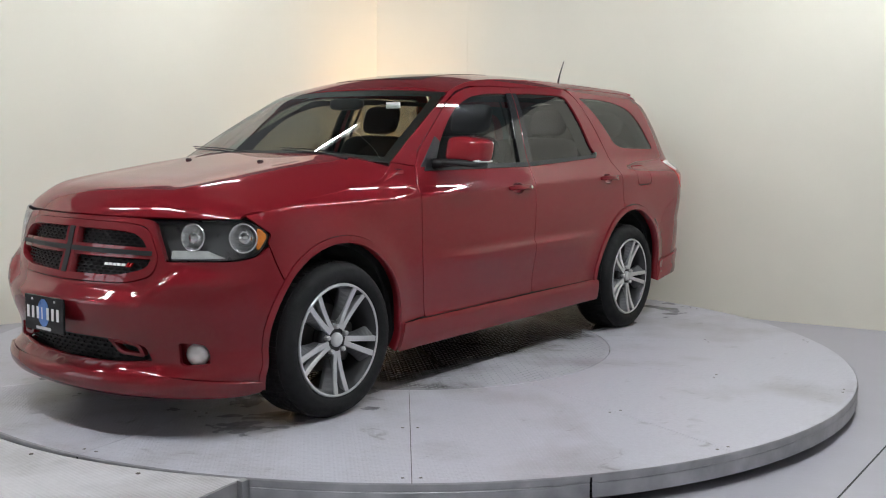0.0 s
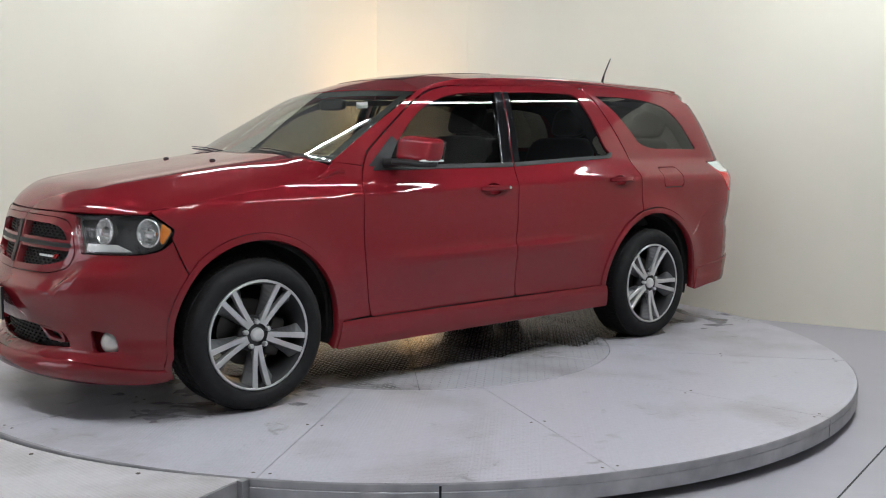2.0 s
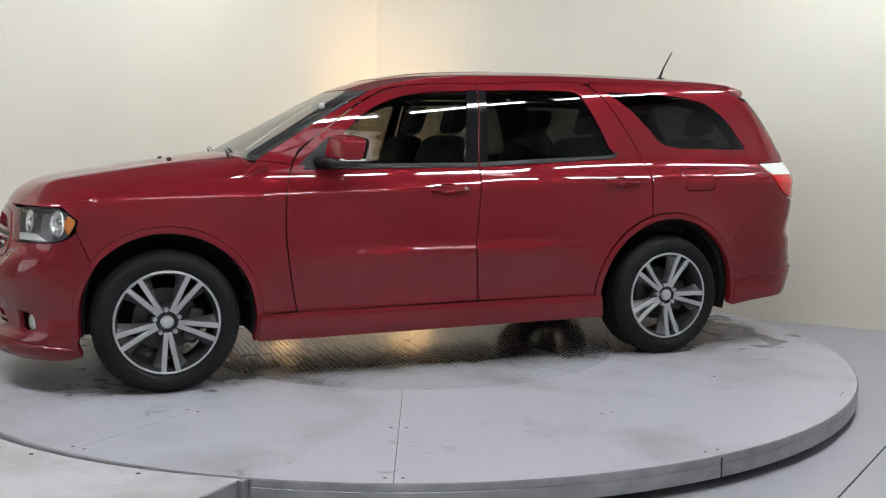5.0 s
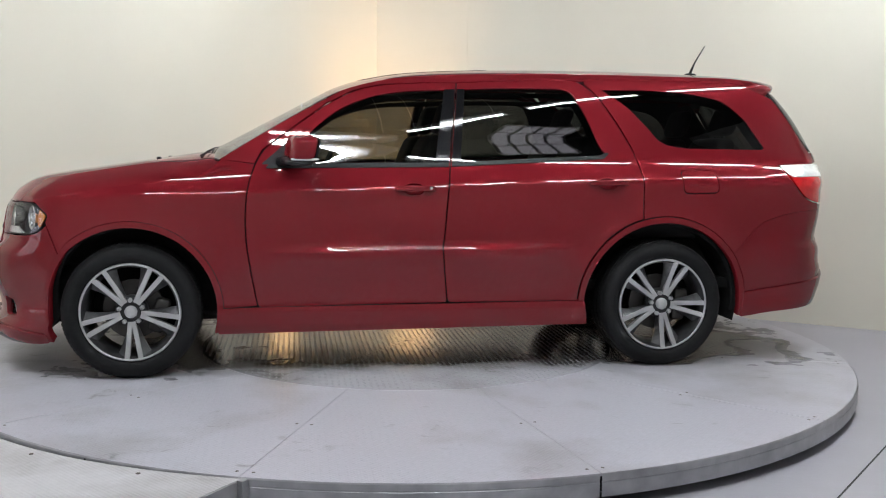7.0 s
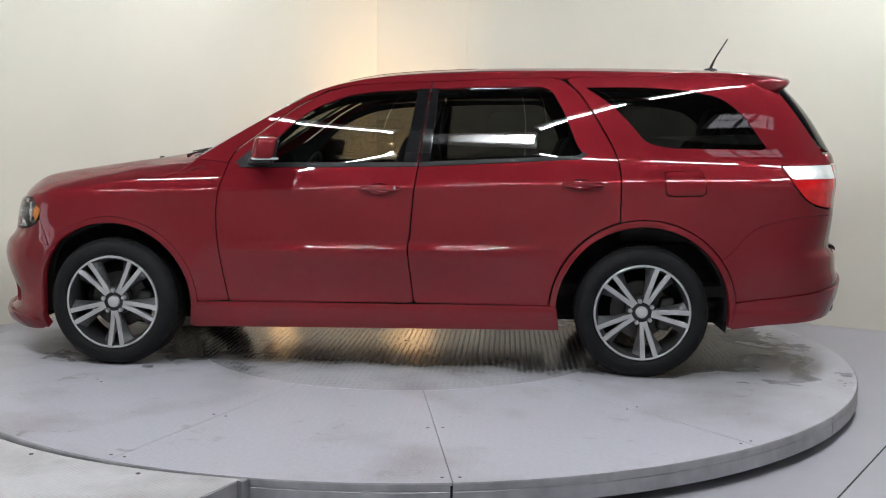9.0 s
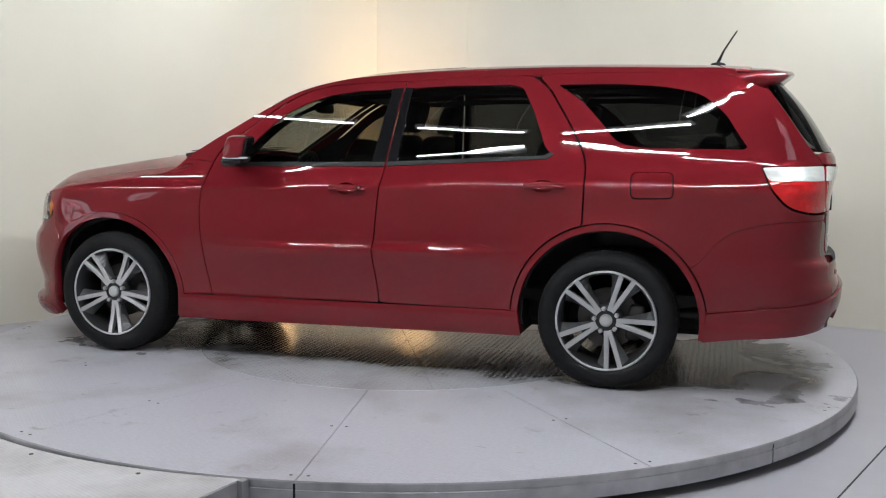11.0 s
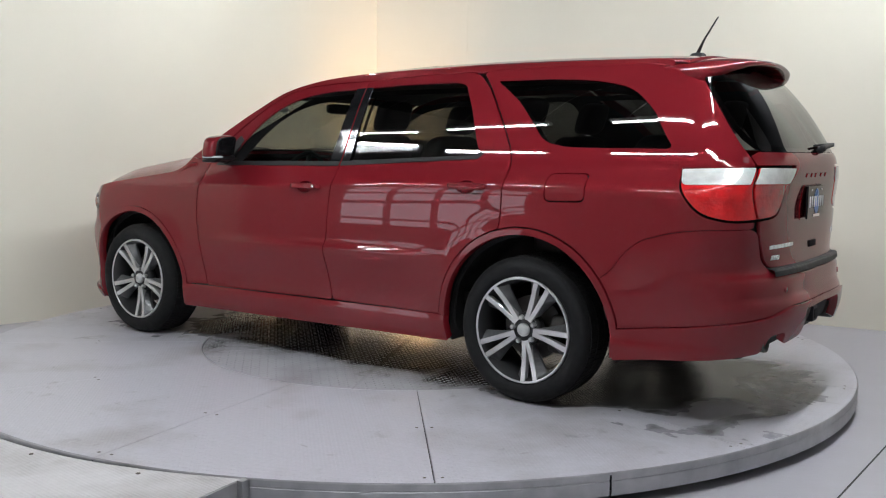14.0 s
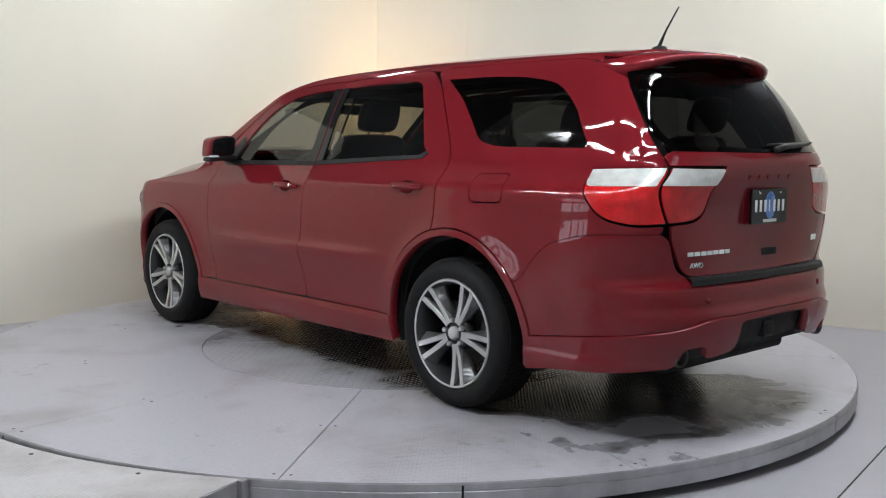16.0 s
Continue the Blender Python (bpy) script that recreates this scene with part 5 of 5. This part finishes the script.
def wheel(car, x, side, turn):
    """A five twin-spoke alloy wheel, its outer face towards side."""
    e = new("wheel")
    e.parent = car
    e.matrix_basis = Matrix.Translation((x, side * 0.905, WHEEL_Z)) @ (Matrix.Rotation(radians(90), 4, "X") if side < 0 else Matrix.Rotation(radians(-90), 4, "X")) @ Matrix.Rotation(radians(turn), 4, "Z")
    R = WHEEL_Z
    bm = bmesh.new()
    lathe(bm, [(0.268, -0.004), (0.276, 0.010), (0.287, 0.018), (0.310, 0.026), (0.335, 0.022), (0.352, 0.010), (0.362, -0.006), (R - 0.001, -0.030), (R, -0.06), (R, -0.19), (R - 0.002, -0.22), (0.35, -0.26), (0.27, -0.265), (0.25, -0.25)], 72)
    tyre = part("tyre", bm, M_RUBBER, e, smooth=True)
    bm = bmesh.new()
    for k in range(90):
        a = 2 * math.pi * k / 90
        for w0, w1, sk in ((-0.225, -0.17, 0.03), (-0.16, -0.10, -0.02), (-0.09, -0.03, 0.03)):
            m = Matrix.Rotation(a + sk, 4, "Z") @ Matrix.Translation((R + 0.001, 0, 0))
            add_box(bm, -0.006, 0.0016, -0.010, 0.010, w0, w1, 0, m)
    part("tread", bm, M_RUBBER, tyre)
    bm = bmesh.new()
    lathe(bm, [(0.272, 0.004), (0.270, 0.012), (0.264, 0.014), (0.258, 0.010)], 72)
    part("rim_lip", bm, M_MACHINED, e, "bright machined rim edge", smooth=True)
    bm = bmesh.new()
    lathe(bm, [(0.260, 0.010), (0.252, -0.004), (0.244, -0.03), (0.238, -0.10), (0.236, -0.20), (0.262, -0.25)], 64)
    part("rim", bm, M_POCKET, e, smooth=True)
    bm = bmesh.new()
    lathe(bm, [(0.001, -0.02), (0.072, -0.022), (0.086, -0.035), (0.088, -0.08), (0.001, -0.08)], 40)
    part("hub", bm, M_POCKET, e, smooth=True)
    bm = bmesh.new()
    lathe(bm, [(0.0005, 0.004), (0.022, 0.003), (0.030, -0.002), (0.034, -0.010), (0.034, -0.03)], 32)
    part("hub_cap", bm, M_CAP, e, smooth=True)
    # twin spokes: polished arms that join near the hub, grey flanks beside them
    for k in range(5):
        base = Matrix.Rotation(2 * math.pi * k / 5, 4, "Z")
        bm = bmesh.new()
        for sg in (-1, 1):
            rings = []
            for t in [i / 10 for i in range(11)]:
                r = 0.055 + t * 0.207
                a = sg * math.asin((0.008 + 0.029 * t) / r)
                wv = 0.0126 + 0.0012 * t
                zt = -0.012 + 0.020 * t ** 1.3 - 0.006 * math.sin(math.pi * t)
                c, d = math.cos(a), math.sin(a)
                p, tv = Vector((r * c, r * d, 0)), Vector((-d, c, 0))
                rings.append([bm.verts.new(p - tv * wv + Vector((0, 0, zt - 0.03))), bm.verts.new(p - tv * wv + Vector((0, 0, zt - 0.002))), bm.verts.new(p - tv * (wv - 0.002) + Vector((0, 0, zt))),
                              bm.verts.new(p + tv * (wv - 0.002) + Vector((0, 0, zt))), bm.verts.new(p + tv * wv + Vector((0, 0, zt - 0.002))), bm.verts.new(p + tv * wv + Vector((0, 0, zt - 0.03)))])
            for r0, r1 in zip(rings, rings[1:]):
                for j in range(6):
                    bm.faces.new((r0[j], r0[(j + 1) % 6], r1[(j + 1) % 6], r1[j]))
        bmesh.ops.recalc_face_normals(bm, faces=bm.faces)
        bmesh.ops.transform(bm, matrix=base, verts=bm.verts)
        spoke = part("spoke", bm, M_MACHINED, e, "polished twin spoke")
        bm = bmesh.new()
        for sg in (-1, 1):
            prev = None
            for t in [i / 8 for i in range(9)]:
                r = 0.07 + t * 0.185
                a0 = sg * math.asin((0.018 + 0.029 * t) / r)
                a1 = a0 + sg * (0.05 + 0.135 * t)
                zt = -0.018 + 0.018 * t
                row = [bm.verts.new((r * math.cos(a0), r * math.sin(a0), zt)), bm.verts.new((r * math.cos(a1), r * math.sin(a1), zt - 0.042)), bm.verts.new((r * math.cos(a1), r * math.sin(a1), zt - 0.06)), bm.verts.new((r * math.cos(a0), r * math.sin(a0), zt - 0.06))]
                if prev:
                    for j in range(4):
                        bm.faces.new((prev[j], prev[(j + 1) % 4], row[(j + 1) % 4], row[j]))
                prev = row
        bmesh.ops.recalc_face_normals(bm, faces=bm.faces)
        bmesh.ops.transform(bm, matrix=base, verts=bm.verts)
        part("spoke_flank", bm, M_FLANK, spoke)
        bm = bmesh.new()
        a = 2 * math.pi * (k + 0.5) / 5
        lathe(bm, [(0.0005, 0.010), (0.009, 0.009), (0.0135, 0.002), (0.0135, -0.03)], 6, Matrix.Translation((0.064 * math.cos(a), 0.064 * math.sin(a), -0.008)))
        part("wheel_nut", bm, M_MACHINED, e)
    bm = bmesh.new()
    lathe(bm, [(0.06, -0.115), (0.165, -0.115), (0.165, -0.14), (0.06, -0.14)], 48, closed=True)
    part("brake_disc", bm, M_DISC, e, smooth=False)
    bm = bmesh.new()
    blob(bm, 0.10, 0.19, -0.10, 0.10, -0.17, -0.085, 0.4, 16, 8)
    part("brake_caliper", bm, M_DISC, e, smooth=True)
    return e


def cabin(car):
    # seats
    def seat(x, y, w, rear=False):
        bm = bmesh.new()
        blob(bm, x - 0.28, x + 0.24, y - w / 2, y + w / 2, 0.72, 0.90, 0.35)
        s = part("seat", bm, M_CLOTH, car, "black leather seat", smooth=True)
        bm = bmesh.new()
        lean = lambda v: Vector((v.x + (v.z - 0.85) * 0.32, v.y * 1.0, v.z))
        blob(bm, x + 0.14, x + 0.30, y - w / 2, y + w / 2, 0.80, 1.36, 0.4, 20, 12, lean)
        part("backrest", bm, M_CLOTH, s, smooth=True)
        bm = bmesh.new()
        hw = 0.14
        blob(bm, x + 0.20, x + 0.30, y - hw, y + hw, 1.37, 1.56, 0.5, 20, 12, lean)
        for dy in (-0.06, 0.06):
            tube(bm, [(x + 0.41, y + dy, 1.32), (x + 0.43, y + dy, 1.42)], 0.007, 6)
        part("headrest", bm, M_CLOTH, s, smooth=True)
    for y in (-0.38, 0.38):
        seat(-0.28, y, 0.52)
        seat(0.68, y, 0.56)
        seat(1.55, y, 0.5)
    bm = bmesh.new()
    blob(bm, -1.22, -0.72, -0.72, 0.72, 0.85, 1.16, 0.35, 28, 12)
    part("dashboard", bm, M_BLACK, car, smooth=True)
    bm = bmesh.new()
    m = Matrix.Translation((-0.60, -0.38, 1.07)) @ Matrix.Rotation(radians(-65), 4, "Y")
    ring = [m @ Vector((0.185 * math.cos(2 * math.pi * k / 28), 0.185 * math.sin(2 * math.pi * k / 28), 0)) for k in range(29)]
    tube(bm, ring, 0.015, 8, caps=False)
    for a in (0, 2.1, 4.2):
        tube(bm, [m @ Vector((0.0, 0.0, -0.02)), m @ Vector((0.18 * math.cos(a), 0.18 * math.sin(a), 0))], 0.016, 6)
    part("steering_wheel", bm, M_CLOTH, car, smooth=True)
    bm = bmesh.new()
    blob(bm, -0.62, -0.57, -0.13, 0.13, 1.50, 1.57, 0.5, 16, 8)
    part("cabin_mirror", bm, M_BLACK, car, smooth=True)
    bm = bmesh.new()
    add_box(bm, -0.70, -0.694, -0.50, -0.40, 1.50, 1.535, 0, None)
    part("sticker", bm, M_WHITEBAR, car, "small pale windscreen sticker")
    bm = bmesh.new()
    add_box(bm, -1.2, 2.35, -0.72, 0.72, 0.44, 0.50)
    part("cabin_floor", bm, M_LINER, car)
    skin("headlining", [(-0.45, -0.94), (2.0, -0.94), (2.0, 0.94), (-0.45, 0.94)], M_HEADLINE, car, surf=roof_surface, off=-0.06, depth=0, step=0.1)
    # underbody, wheel housings, exhaust
    bm = bmesh.new()
    add_box(bm, -1.10, 0.90, -0.78, 0.78, 0.24, 0.42, 0.02)
    add_box(bm, -2.25, -2.10, -0.55, 0.55, 0.24, 0.5, 0.02)
    add_box(bm, -2.2, 2.4, -0.52, 0.52, 0.28, 0.6, 0.03)
    add_box(bm, 1.93, 2.42, -0.78, 0.78, 0.33, 0.6, 0.02)
    part("underbody", bm, M_LINER, car)
    for x, r in ((WHEEL_F, 0.472), (WHEEL_R, 0.492)):
        for q in (-1, 1):
            bm = bmesh.new()
            m = Matrix.Translation((x, 0, WHEEL_Z)) @ Matrix.Rotation(radians(90), 4, "X")
            n = 30
            o, i = [], []
            for k in range(n + 1):
                a = radians(-14 + 208 * k / n)
                o.append(bm.verts.new((x + r * math.cos(a), q * 0.835, WHEEL_Z + r * math.sin(a))))
                i.append(bm.verts.new((x + r * math.cos(a), q * 0.50, WHEEL_Z + r * math.sin(a))))
            for k in range(n):
                bm.faces.new((o[k], o[k + 1], i[k + 1], i[k]))
            bm.faces.new(i)
            part("wheel_housing", bm, M_LINER, car)
    bm = bmesh.new()
    tube(bm, [(-1.0, -0.2, 0.27), (0.8, -0.2, 0.27), (1.5, -0.45, 0.36), (2.42, -0.60, 0.40)], 0.035, 10)
    part("exhaust_pipe", bm, M_DISC, car, smooth=True)


def build_car():
    e = new("car")
    body_panels(e)
    front_end(e)
    rear_end(e)
    door_fittings(e)
    for x in (WHEEL_F, WHEEL_R):
        for q in (-1, 1):
            wheel(e, x, q, -7.5 if x > 0 else -15.0)
    cabin(e)
    return tagged(e, "glossy red five-door sport utility car parked on the turntable", "car")


CAR = build_car()


def motions():
    spin = [(t, pose(0, 0, 0, 0, 0, 50.908 - 6.302 * t)) for t in (0.0, 4.0, 8.0, 12.0, 16.0)]
    walk(TABLE, spin)
    walk(CAR, spin)


motions()
